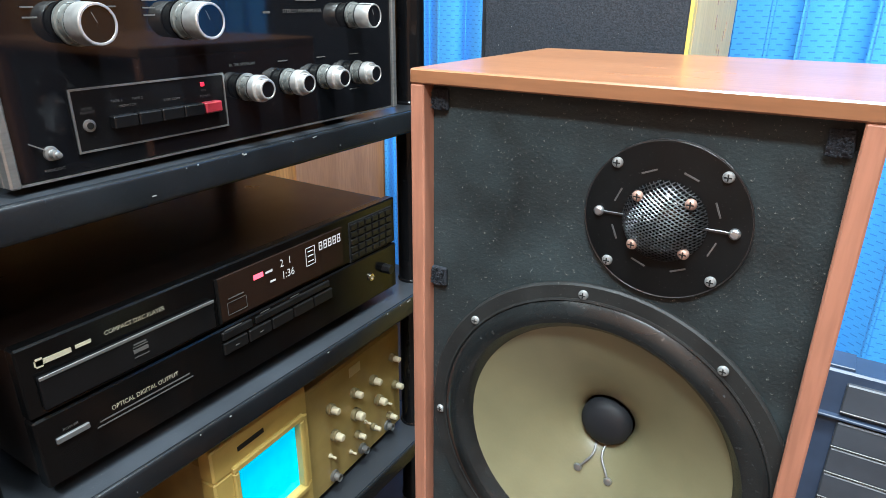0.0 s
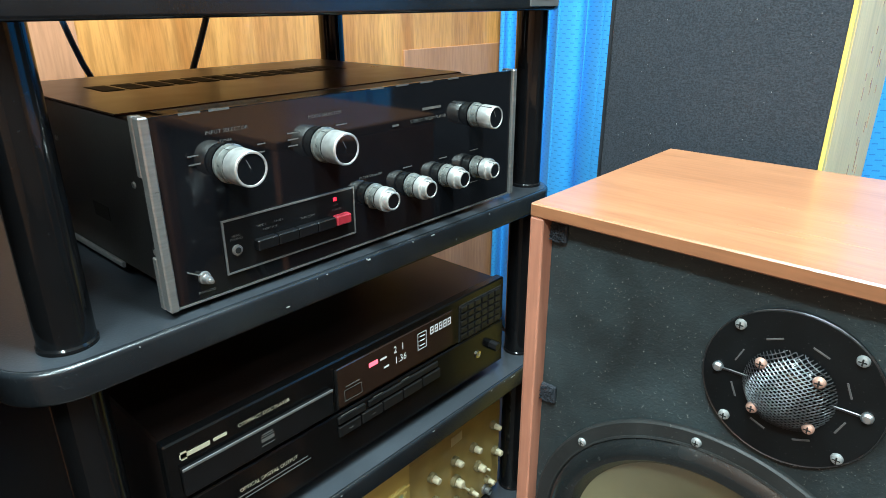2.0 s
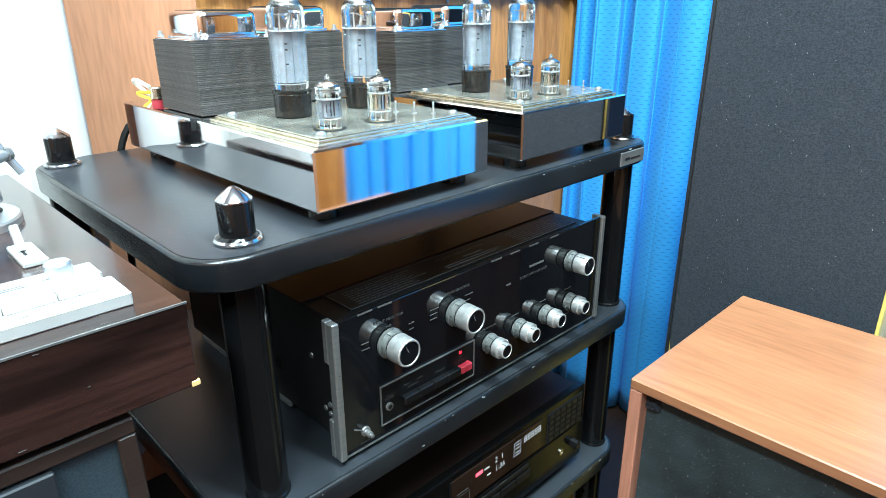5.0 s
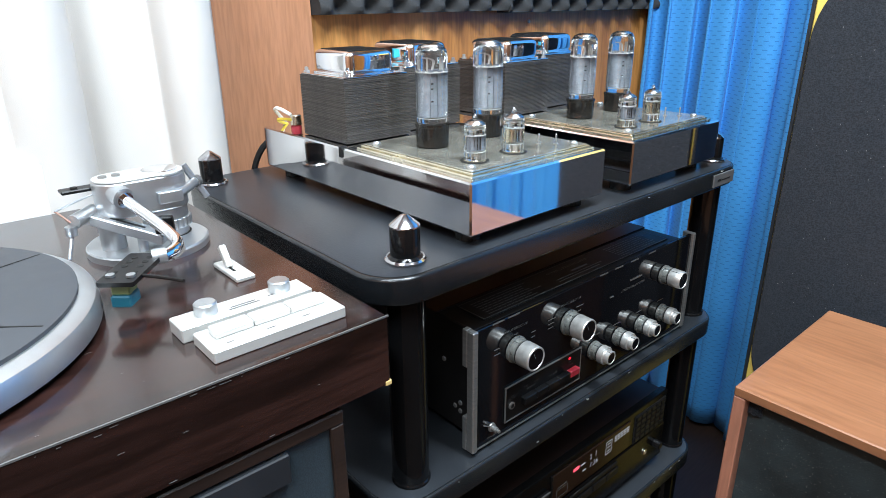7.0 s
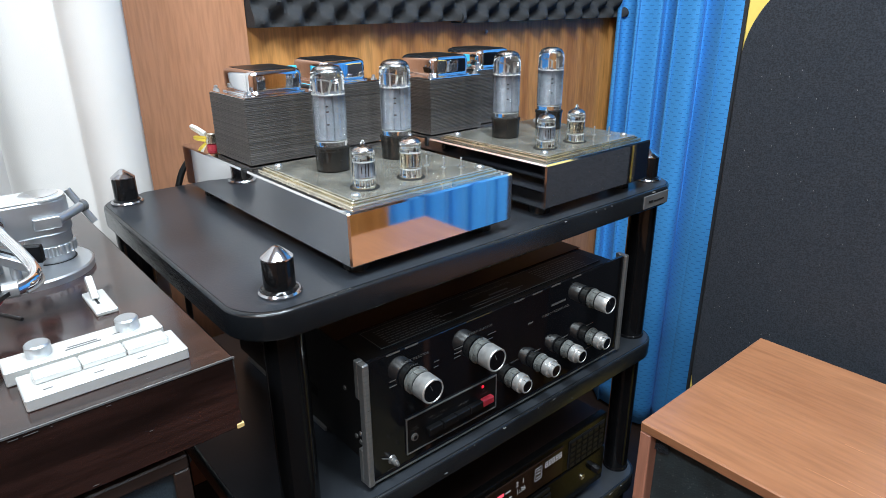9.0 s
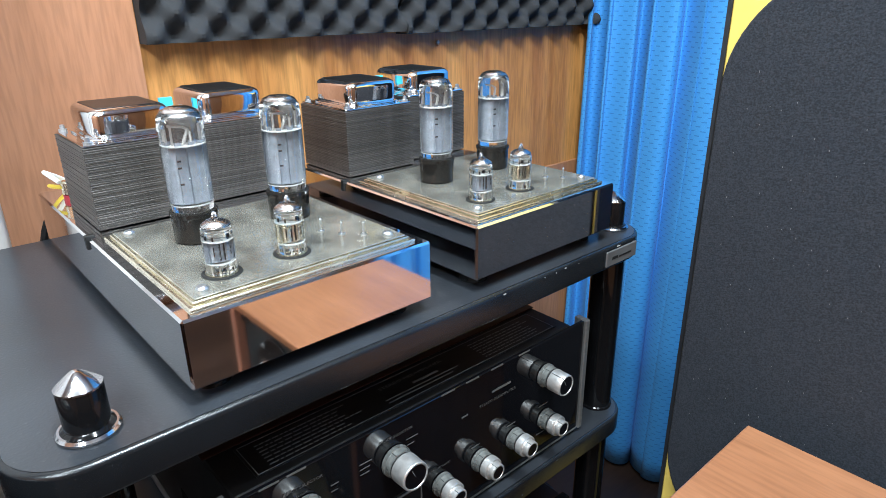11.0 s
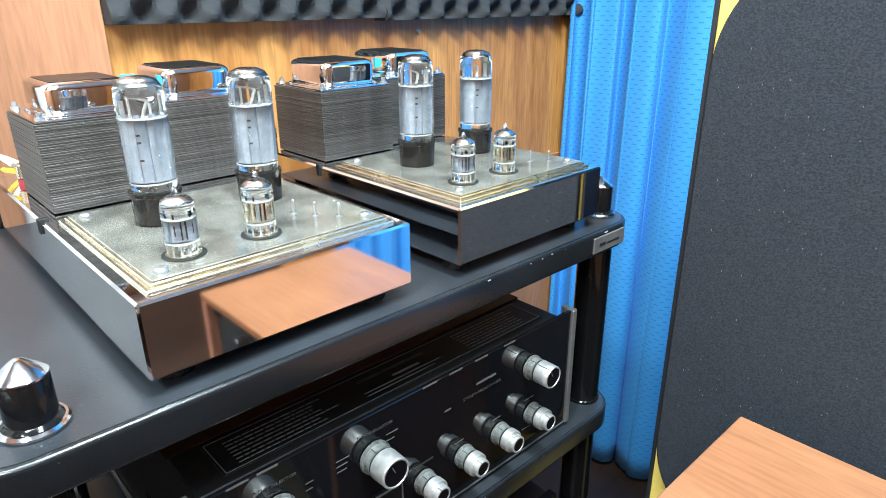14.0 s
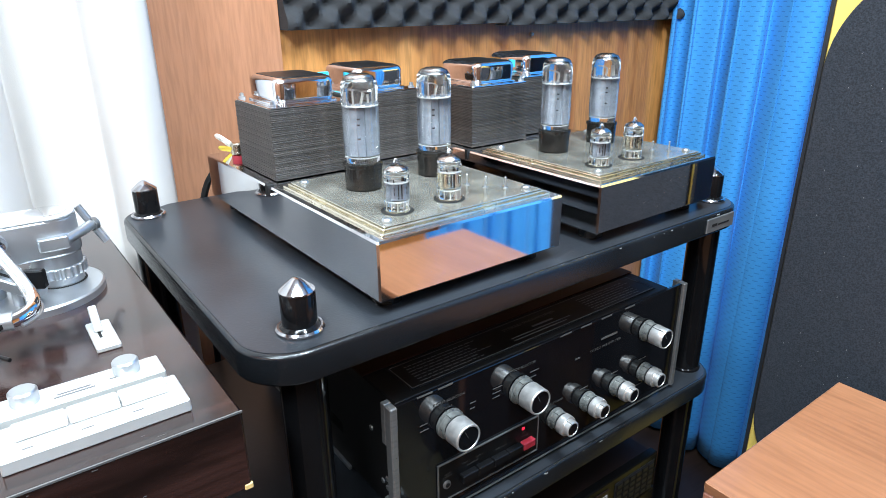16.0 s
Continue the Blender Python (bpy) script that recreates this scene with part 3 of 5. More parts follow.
def rack():
    r = thing("audio_rack", at_rack(-0.424, 0.100, 0), "black lacquered four-tier audio rack with round posts", "rack")
    W, D = 0.605, 0.425
    posts = [(0.048, 0.034), (W - 0.029, 0.034), (0.027, D - 0.038), (W - 0.035, D - 0.036)]
    for z in TOPS:
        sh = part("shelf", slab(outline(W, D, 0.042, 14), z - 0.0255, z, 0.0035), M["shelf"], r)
        # Thin sheet that carries the lighter sheen colour and the dust.
        part("shelf_top", slab(outline(W - 0.008, D - 0.008, 0.038, 14, 0.004, 0.004), z, z + 0.0004), M["shelftop"], sh, "dusty satin shelf surface, coloured lighter to suggest its sheen")
    seg = mesh_of("post", lathe([(0.0192, 0), (0.0192, 0.003), (0.0180, 0.0045), (0.0180, 0.2130)], 56), M["post"])
    foot = mesh_of("foot", lathe([(0.012, 0), (0.02, 0.01), (0.0182, 0.02), (0.0182, 0.125)], 24), M["post"])
    cap = mesh_of("cap", lathe([(0.0165, 0), (0.0165, 0.003), (0.0145, 0.005), (0.0131, 0.006), (0.0131, 0.030), (0.0125, 0.0315)], 32), M["post"])
    tip = mesh_of("spike", lathe([(0.0132, 0.0), (0.0132, 0.0012), (0.0115, 0.0028), (0.003, 0.0098), (0, 0.0108)], 32), M["spike"])
    ring = mesh_of("ring", lathe([(0.0160, 0), (0.0182, 0.0008), (0.0182, 0.0022), (0.0168, 0.0038), (0.0150, 0.0038), (0.0150, 0)], 32), M["spike"])
    for x, y in posts:
        for z, inset in zip(TOPS, (0.005, 0.004, 0.002)):
            part("post", seg, None, r, m=Matrix.Translation((x - inset if x < 0.1 else x, y, z)))
        part("foot", foot, None, r, m=Matrix.Translation((x, y, 0)))
        c = part("cap", cap, None, r, "black post cap with a silver spike", m=Matrix.Translation((x, y, TOPS[3])))
        part("ring", ring, None, c, m=Matrix.Translation((0, 0, 0.0003)))
        part("spike", tip, None, c, "pointed silver spike", m=Matrix.Translation((0, 0, 0.0312)))
    b = part("badge", box(0.520, 0.573, -0.0014, 0.001, 0.8205, 0.8370, 0.0006), M["greymetal"], r, "small worn metal maker's badge")
    bars([(0.529, 0.8272, 0.010, 0.003), (0.541, 0.8272, 0.022, 0.0018)], b, M["smoke"], "badge_mark", face(0, 0, -0.0016))
    rnd = random.Random(5)
    bm = bmesh.new()
    for _ in range(26):
        z = rnd.choice(TOPS[1:]) - rnd.choice((0.0030, 0.0034, 0.0040, 0.018))
        x, w = rnd.uniform(0.06, 0.55), rnd.choice((0.0006, 0.001, 0.002, 0.004)) * rnd.uniform(0.7, 1.3)
        box(x, x + w, -0.0004, 0.0006, z, z + rnd.uniform(0.0005, 0.0012), bm=bm)
    tagged(part("paint_chips", bm, M["mica"], r, "tiny chips along the shelf edges"), kind="stuff")
    return r


rack()


# ---- valve amplifiers ----
def transformer(parent, x0, x1, y0, y1, z0, z1):
    t = part("transformer", box(x0 + 0.0015, x1 - 0.0015, y0 + 0.0015, y1 - 0.0015, z0, z1 - 0.001), M["lamination"], parent, "stacked-lamination output transformer")
    n = 38
    me = mesh_of("lamination", box(x0, x1, y0, y1, 0, (z1 - z0) / n * 0.88, 0.0002, 1), M["lamination"])
    for k in range(n):
        part("lamination", me, None, t, m=Matrix.Translation((0.0002 * math.sin(k * 2.3), 0.0002 * math.cos(k * 1.7), z0 + (z1 - z0) * k / n)))
    part("flange", box(x0 + 0.001, x1 - 0.001, y0 + 0.001, y1 - 0.001, z1, z1 + 0.002, 0.0008), M["chrome"], t)
    cx0, cx1, cy0, cy1 = x0 + 0.0125, x1 - 0.0125, y0 + 0.009, y1 - 0.009
    part("bell_cover", slab(outline(cx1 - cx0, cy1 - cy0, 0.009, 6, cx0, cy0), z1 + 0.0015, z1 + 0.0270, 0.0062), M["chrome"], t, "polished chrome bell cover")
    part("cover_lip", slab(outline(cx1 - cx0 + 0.006, cy1 - cy0 + 0.006, 0.011, 6, cx0 - 0.003, cy0 - 0.003), z1 + 0.0015, z1 + 0.0042, 0.0012), M["chrome"], t)
    part("cover_top", slab(outline(cx1 - cx0 - 0.013, cy1 - cy0 - 0.013, 0.004, 5, cx0 + 0.0065, cy0 + 0.0065), z1 + 0.0268, z1 + 0.0275, 0.0003), M["blackmetal"], t, "dark lacquered cover top")
    sc = mesh_of("bolt", lathe([(0.0035, 0), (0.0035, 0.002), (0.0022, 0.0022), (0.002, 0.0055), (0, 0.0062)], 12), M["silver"])
    for x in (x0 + 0.006, x1 - 0.006):
        for y in (y0 + 0.006, y1 - 0.006):
            part("bolt", sc, None, t, m=Matrix.Translation((x, y, z1 + 0.002)))


def power_tube(parent, x, y, z):
    b = part("power_tube", lathe([(0.0150, 0), (0.0165, 0.001), (0.0170, 0.020), (0.0178, 0.021), (0.0178, 0.0235), (0.014, 0.0242)], 32), M["bakelite"], parent, "tall glass power tube with a black base", m=Matrix.Translation((x, y, z)))
    g = part("glass", lathe([(0.0152, 0.0245), (0.0158, 0.030), (0.0162, 0.040), (0.0162, 0.088), (0.0155, 0.094), (0.0125, 0.0985), (0.007, 0.1008), (0, 0.1012), (0, 0.1008), (0.0069, 0.1004), (0.0122, 0.0982), (0.0151, 0.0938), (0.0158, 0.088), (0.0158, 0.040), (0.0154, 0.030), (0.0149, 0.0250), (0, 0.0250), (0, 0.0245)], 32), M["glass"], b, "clear glass envelope")
    g.visible_shadow = False
    bm = slab(outline(0.021, 0.013, 0.0062, 6, -0.0105, -0.0065), 0.031, 0.073)
    box(-0.0014, 0.0014, -0.0085, 0.0085, 0.031, 0.073, bm=bm)
    for sx in (-1, 1):
        for sy in (-1, 1):
            box(sx * 0.0066 - 0.0006, sx * 0.0066 + 0.0006, sy * 0.0066 - 0.0006, sy * 0.0066 + 0.0006, 0.031, 0.073, bm=bm)
        for j in range(7):
            box(-0.0005, 0.0005, sx * 0.0086 - 0.0004, sx * 0.0086 + 0.0004, 0.034 + j * 0.0055, 0.0362 + j * 0.0055, bm=bm)
    for j in range(8):
        an = j * math.pi / 4 + 0.2
        box(0.0085 * math.cos(an) - 0.0016, 0.0085 * math.cos(an) + 0.0016, 0.0062 * math.sin(an) - 0.0003, 0.0062 * math.sin(an) + 0.0003, 0.072, 0.0765, bm=bm)
    part("anode", bm, M["anode"], b, "grey ribbed anode")
    part("getter_stem", tube([(0, 0, 0.074), (0.001, 0, 0.080), (0.003, 0.002, 0.0860), (-0.003, 0.003, 0.0870)], 0.0006, 6), M["wire"], b)
    part("mica", lathe([(0.0135, 0.0735), (0.0135, 0.0742)], 24), M["mica"], b)
    part("lower_mica", lathe([(0.0142, 0.0292), (0.0142, 0.0299)], 24), M["mica"], b)
    bm = bmesh.new()
    for a, h in ((0.3, 0.087), (2.0, 0.085), (3.5, 0.088), (5.0, 0.084)):
        tube([(0.006 * math.cos(a), 0.006 * math.sin(a), 0.074), (0.006 * math.cos(a), 0.006 * math.sin(a), h)], 0.0006, 6, bm)
    part("support_rods", bm, M["wire"], b)
    part("getter", lathe([(0.0140, 0.0948), (0.0116, 0.0974), (0.0066, 0.0996), (0, 0.1000), (0, 0.0997), (0.0064, 0.0993), (0.0113, 0.0971), (0.0137, 0.0946)], 28), M["getter"], b, "silvery getter film")
    bm = bmesh.new()
    for zz in (0.058, 0.063, 0.046):
        box(-0.0085, -0.006, -0.0090, -0.0086, zz, zz + 0.0014, bm=bm)
    part("anode_slots", bm, M["smoke"], b)


def small_tube(parent, x, y, z, inner):
    b = part("small_tube", lathe([(0.0115, -0.0008), (0.0135, -0.0008), (0.0135, 0.0006), (0.0115, 0.0008)], 28), M["smoke"], parent, "small glass signal tube", m=Matrix.Translation((x, y, z)))
    g = part("glass", lathe([(0.0090, 0.001), (0.0103, 0.003), (0.0103, 0.031), (0.0095, 0.035), (0.006, 0.0375), (0.0026, 0.0385), (0.0018, 0.041), (0.0008, 0.0432), (0, 0.0436), (0, 0.0384), (0.0026, 0.0381), (0.0058, 0.0372), (0.0092, 0.0348), (0.0100, 0.031), (0.0100, 0.0032), (0.0088, 0.0014), (0, 0.0014), (0, 0.001)], 28), M["glass"], b, "clear glass envelope")
    g.visible_shadow = False
    bm = slab(outline(0.0096, 0.0056, 0.002, 4, -0.0048, -0.0028), 0.0102, 0.0232)
    for sx in (-1, 1):
        box(sx * 0.0058 - 0.0004, sx * 0.0058 + 0.0004, -0.0016, 0.0016, 0.0095, 0.0238, bm=bm)
        for zz in (0.0125, 0.0170, 0.0210):
            box(sx * 0.0024 - 0.0012, sx * 0.0024 + 0.0012, -0.0034, 0.0034, zz, zz + 0.0011, bm=bm)
    part("plates", bm, inner, b)
    bm = bmesh.new()
    for sx in (-1, 1):
        for sy in (-1, 1):
            box(sx * 0.0009 - 0.0003, sx * 0.0009 + 0.0003, sy * 0.0029 - 0.0002, sy * 0.0029 + 0.0002, 0.0112, 0.0226, bm=bm)
            box(sx * 0.0036 - 0.0002, sx * 0.0036 + 0.0002, sy * 0.0029 - 0.0002, sy * 0.0029 + 0.0002, 0.0142, 0.0205, bm=bm)
            tube([(sx * 0.003, sy * 0.002, 0.0245), (sx * 0.003, sy * 0.002, 0.0275)], 0.0004, 5, bm)
    part("plate_slots", bm, M["smoke"], b)
    part("getter_ring", tube([(0.0045 * math.cos(q), 0.0045 * math.sin(q), 0.0300) for q in [j * 0.7 for j in range(10)]], 0.0004, 5), M["wire"], b)
    for zz in (0.0085, 0.0240):
        part("mica", lathe([(0.0086, zz), (0.0086, zz + 0.0006)], 20), M["mica"], b)
    part("getter", lathe([(0.0090, 0.0338), (0.0086, 0.0346), (0.0055, 0.0368), (0.0026, 0.0376), (0, 0.0377), (0, 0.0374), (0.0052, 0.0364), (0.0083, 0.0343), (0.0087, 0.0336)], 24), M["getter"], b)
    bm = bmesh.new()
    for k in range(9):
        a = k * 0.698
        tube([(0.0058 * math.cos(a), 0.0058 * math.sin(a), -0.0005), (0.0058 * math.cos(a), 0.0058 * math.sin(a), 0.0085)], 0.0005, 5, bm)
    part("pins", bm, M["wire"], b)
    part("socket", lathe([(0.0112, 0.0009), (0.0112, 0.0016), (0.0088, 0.0016)], 24), M["brass"], b)


def valve_amp(m, label):
    """Local origin at the chassis's front lower edge, x along the front, y to the back."""
    W, D, H = 0.196, 0.372, 0.049
    a = thing("valve_amplifier", m, label, "amplifier", "valve amplifiers on the rack")
    part("chassis", box(0, W, 0, D, 0, H, 0.0016), M["chrome"], a, "mirror-polished chrome chassis")
    foot = mesh_of("foot", lathe([(0.011, -0.012), (0.0125, -0.0115), (0.0125, -0.001), (0.011, 0)], 24), M["rubber"])
    for x in (0.022, W - 0.022):
        for y in (0.026, D - 0.03):
            part("foot", foot, None, a, m=Matrix.Translation((x, y, 0)))
    p = part("deck_plate", box(0.009, W - 0.009, 0.008, 0.182, H, H + 0.0022, 0.0007), M["brass"], a, "gilded stepped deck plate")
    part("deck_step", box(0.0125, W - 0.0125, 0.0115, 0.1785, H + 0.0022, H + 0.0044, 0.0006), M["brass"], p)
    part("deck_top", box(0.0145, W - 0.0145, 0.0135, 0.1765, H + 0.0044, H + 0.0056, 0.0005), M["plate"], p, "dusty tarnished deck top")
    Z = H + 0.0056
    sc = mesh_of("screw", lathe([(0.0042, 0), (0.0042, 0.0012), (0.003, 0.0026), (0, 0.003)], 14), M["silver"])
    for x in (0.024, W - 0.024):
        for y in (0.024, 0.166):
            part("screw", sc, None, a, m=Matrix.Translation((x, y, Z)))
    power_tube(a, 0.060, 0.118, Z)
    power_tube(a, 0.140, 0.118, Z)
    small_tube(a, 0.045, 0.041, Z, M["anode"])
    small_tube(a, 0.098, 0.041, Z, M["brass"])
    pin = mesh_of("test_pin", lathe([(0.0026, 0), (0.0026, 0.0008), (0.0009, 0.001), (0.0009, 0.0095), (0.0013, 0.0098), (0, 0.0112)], 12), M["silver"])
    for x, y in ((0.138, 0.066), (0.146, 0.049), (0.158, 0.036)):
        part("test_pin", pin, None, a, m=Matrix.Translation((x, y, Z)))
    transformer(a, 0.012, 0.100, 0.203, 0.292, H + 0.001, 0.118)
    transformer(a, 0.108, 0.194, 0.219, 0.310, H + 0.001, 0.121)
    part("tape_tag", box(0.098, 0.110, 0.268, 0.2725, 0.128, 0.142, 0.0004), M["cyan"], a, "cyan plastic tag behind the transformer cover")
    part("deck_clip", box(-0.0016, 0.006, 0.195, 0.2005, H - 0.010, H + 0.0015, 0.0005), M["smoke"], a)
    for x, c in ((0.02, "red"), (0.044, "smoke")):
        t = part("terminal", lathe([(0.0066, 0), (0.0066, 0.0045), (0.0055, 0.005)], 18), M[c], a, "coloured speaker terminal", m=Matrix.Translation((x, 0.325, H)))
        part("terminal_cap", lathe([(0.0052, 0.0050), (0.0070, 0.0062), (0.0070, 0.017), (0.0055, 0.0185), (0, 0.019)], 18), M["brass"], t)
    return a


A1 = pose(-0.436, 0.2035, 0.854, 0, 0, 90.6)
A2 = pose(-0.436, 0.4475, 0.854, 0, 0, 90.5)
valve_amp(A1, "chrome valve amplifier with four tubes and two transformers")
valve_amp(A2, "chrome valve amplifier standing beside its twin on the rack")


def loose(name, pts, r, material, label, cat="cable"):
    solid(name, tube(pts, r, 8), material, Matrix(), label, cat)


loose("speaker_wire", [(-0.757, 0.212, 0.922), (-0.772, 0.204, 0.930), (-0.790, 0.207, 0.926), (-0.806, 0.222, 0.915), (-0.83, 0.25, 0.89)], 0.0022, M["whitewire"], "white speaker wire clamped at the amplifier terminal")
loose("speaker_wire", [(-0.760, 0.214, 0.916), (-0.778, 0.205, 0.916), (-0.790, 0.212, 0.910), (-0.812, 0.24, 0.900), (-0.83, 0.26, 0.86)], 0.0018, M["yellowwire"], "yellow speaker wire clamped at the amplifier terminal")
loose("power_cable", [(-0.808, 0.245, 0.884), (-0.835, 0.225, 0.884), (-0.85, 0.205, 0.86), (-0.862, 0.195, 0.80), (-0.87, 0.19, 0.5)], 0.0042, M["cable"], "black mains cable hanging behind the rack")
loose("power_cable", [(-0.808, 0.52, 0.884), (-0.84, 0.51, 0.87), (-0.865, 0.50, 0.80), (-0.875, 0.42, 0.62), (-0.875, 0.4, 0.3)], 0.0042, M["cable"], "black mains cable hanging behind the rack")
loose("signal_cable", [(-0.775, 0.36, 0.70), (-0.85, 0.34, 0.72), (-0.875, 0.32, 0.82), (-0.85, 0.31, 0.876), (-0.812, 0.305, 0.884)], 0.0035, M["bluecable"], "blue signal cable rising behind the preamplifier")


# ---- preamplifier ----
def knob(parent, x, z, r, dual=False):
    k = part("knob", lathe([(r * 1.08, 0.001), (r * 1.08, 0.004), (r * 0.98, 0.0045), (r * 0.98, 0.0115), (r * 0.9, 0.012)], 36), M["skirt"], parent, "silver rotary knob", m=to_front(x, z) @ Matrix.Diagonal((0.94, 0.94, 0.87, 1)))
    part("skirt_line", box(-0.0003, 0.0003, r * 0.95, r * 0.99, 0.0046, 0.0114), M["smoke"], k, m=pose(0, 0, 0, 0, 0, 24))
    part("gap_ring", lathe([(r * 0.93, 0.012), (r * 0.93, 0.0142)], 32), M["smoke"], k)
    if dual:
        part("outer_ring", lathe([(r * 0.98, 0.0142), (r * 1.03, 0.0150), (r * 1.03, 0.0225), (r * 0.97, 0.0232), (r * 0.8, 0.0232)], 36), M["knob"], k)
        part("cap", lathe([(r * 0.78, 0.0232), (r * 0.78, 0.0300), (r * 0.72, 0.0306), (r * 0.62, 0.0306), (r * 0.6, 0.0298)], 36), M["knob"], k)
        part("index_line", box(-0.0003, 0.0003, r * 0.70, r * 0.79, 0.0235, 0.0306), M["smoke"], k, m=pose(0, 0, 0, 0, 0, 20))
        part("face_disc", lathe([(r * 0.61, 0.0295), (r * 0.61, 0.0301), (0, 0.0299)], 32), M["blackglass"], k)
    else:
        part("cap", lathe([(r * 0.98, 0.0142), (r * 1.0, 0.0150), (r * 0.97, 0.0318), (r * 0.93, 0.0328), (r * 0.84, 0.0328), (r * 0.82, 0.0318)], 40), M["knob"], k)
        part("face_disc", lathe([(r * 0.83, 0.0312), (r * 0.83, 0.0320), (0, 0.0318)], 32), M["blackglass"], k)
        if r < 0.014:
            part("index_line", box(-0.0003, 0.0003, r * 0.95, r * 1.012, 0.0150, 0.0326), M["smoke"], k, m=pose(0, 0, 0, 0, 0, 28))
        part("pointer", box(-0.0002, 0.0002, 0.001, r * 0.6, 0.0320, 0.0322), M["plateprint"], k, m=pose(0, 0, 0, 0, 0, 25))
    return k


def preamp():
    W, H = 0.411, 0.139
    a = thing("preamplifier", at_rack(-0.438, 0.2075, 0.6185), "black glass-fronted stereo preamplifier with silver knobs", "preamplifier")
    part("faceplate", box(0.0072, W - 0.0072, 0, 0.004, 0.002, H - 0.001, 0.0006), M["blackglass"], a, "black glass front panel")
    for x in (0, W - 0.007):
        bm = box(x, x + 0.007, -0.003, 0.007, 0, H, 0.0012)
        box(x, x + 0.007, 0.007, 0.013, 0, 0.040, 0.0006, bm=bm)
        box(x, x + 0.007, 0.007, 0.013, 0.098, H, 0.0006, bm=bm)
        part("end_strip", bm, M["steel"], a, "worn aluminium end strip")
    part("edge_trim", box(0.0075, W - 0.0075, -0.0004, 0.002, 0.0, 0.0016), M["steel"], a)
    b = part("body", box(0.014, W - 0.014, 0.012, 0.330, 0.006, 0.131, 0.0015), M["blackmetal"], a, "black painted steel case")
    part("lid", box(0.013, W - 0.013, 0.066, 0.331, 0.131, 0.1325, 0.0005), M["browntop"], a, "satin black top lid")
    slot = mesh_of("vent_slot", box(0, 0.0185, 0, 0.046, 0.1326, 0.1329), M["smoke"])
    for k in range(12):
        part("vent_slot", slot, None, a, m=Matrix.Translation((0.0575 + k * 0.0238, 0.195, 0)))
    ip = part("info_plate", box(0.036, W - 0.03, 0.020, 0.062, 0.1312, 0.1322, 0.0003), M["blackplastic"], a, "black printed information plate")
    fr = bmesh.new()
    for x0, x1, y0, y1 in ((0.038, W - 0.032, 0.0215, 0.022), (0.038, W - 0.032, 0.060, 0.0605), (0.038, 0.0385, 0.022, 0.060), (W - 0.0325, W - 0.032, 0.022, 0.060)):
        box(x0, x1, y0, y1, 0.1322, 0.1324, bm=fr)
    part("plate_border", fr, M["plateprint"], ip)
    rnd = random.Random(2)
    rows = []
    for x0, n in ((0.050, 0.085), (0.282, 0.085)):
        for j in range(7):
            x = x0
            while x < x0 + n * rnd.uniform(0.8, 1.0):
                w = rnd.uniform(0.002, 0.008)
                rows.append((x, 0.026 + j * 0.0045, w, 0.0011))
                x += w + 0.0016
    rows += [(0.165, 0.028, 0.075, 0.001), (0.165, 0.0325, 0.085, 0.001), (0.20, 0.038, 0.03, 0.0028)]
    bars(rows, ip, M["plateprint"], "plate_print", Matrix.Translation((0, 0, 0.1322)))
    lettering("plate_word", "STEREO PREAMPLIFIER", 0.0058, M["plateprint"], ip, Matrix.Translation((0.206, 0.050, 0.13245)), 1.3)
    dash = mesh_of("top_slot", box(0, 0.016, 0, 0.0016, 0, 0.0004), M["print"])
    for x in (0.028, 0.05, 0.20, 0.23, 0.262, 0.30):
        part("top_slot", dash, None, a, m=Matrix.Translation((x, -0.0001, H - 0.0022)) @ FACE)
    for x in (0.0615, 0.1475, 0.3415):
        knob(a, x, 0.0985, 0.0144 if x < 0.3 else 0.0125)
    for x in (0.1985, 0.2475, 0.296, 0.3445):
        knob(a, x, 0.0435, 0.0115, True)
    # push-button panel
    p = part("button_panel", box(0.0475, 0.1745, -0.0012, 0.001, 0.0145, 0.0575, 0.0004), M["blackplastic"], a, "framed push-button panel")
    fr = bmesh.new()
    for x0, x1, z0, z1 in ((0.0475, 0.1745, 0.0562, 0.0575), (0.0475, 0.1745, 0.0145, 0.0158), (0.0475, 0.0488, 0.0158, 0.0562), (0.1732, 0.1745, 0.0158, 0.0562)):
        box(x0, x1, -0.0019, 0.0, z0, z1, bm=fr)
    part("panel_frame", fr, M["steel"], p, "thin silver frame")
    bt = mesh_of("button", box(0, 0.0185, -0.007, 0, 0, 0.0085, 0.0008), M["blackplastic"])
    for k in range(4):
        part("button", bt, None, p, m=Matrix.Translation((0.0725 + k * 0.0192, -0.001, 0.0285)))
    part("button_red", box(0.1495, 0.1655, -0.008, -0.001, 0.0285, 0.037, 0.001), M["red"], p, "red power button")
    part("indicator", box(0.1515, 0.1550, -0.0020, -0.001, 0.0490, 0.0522, 0.0003), M["redled"], p, "small red power indicator")
    part("headphone_jack", lathe([(0.0042, 0), (0.0042, 0.0016), (0.0024, 0.002), (0.0024, 0.0005), (0, 0.0004)], 22), M["steel"], p, m=to_front(0.0575, 0.0325, -0.0012))
    part("jack_hole", lathe([(0.0024, 0.0020), (0.0024, 0.0022), (0, 0.0022)], 18), M["smoke"], p, m=to_front(0.0575, 0.0325, -0.0012))
    part("panloc", lathe([(0.0050, 0), (0.0046, 0.002), (0.0030, 0.0024), (0.0030, 0.008), (0.0018, 0.0085), (0.0018, 0.0115), (0, 0.012)], 20), M["steel"], a, "small chrome latch knob", m=to_front(0.0295, 0.0185))
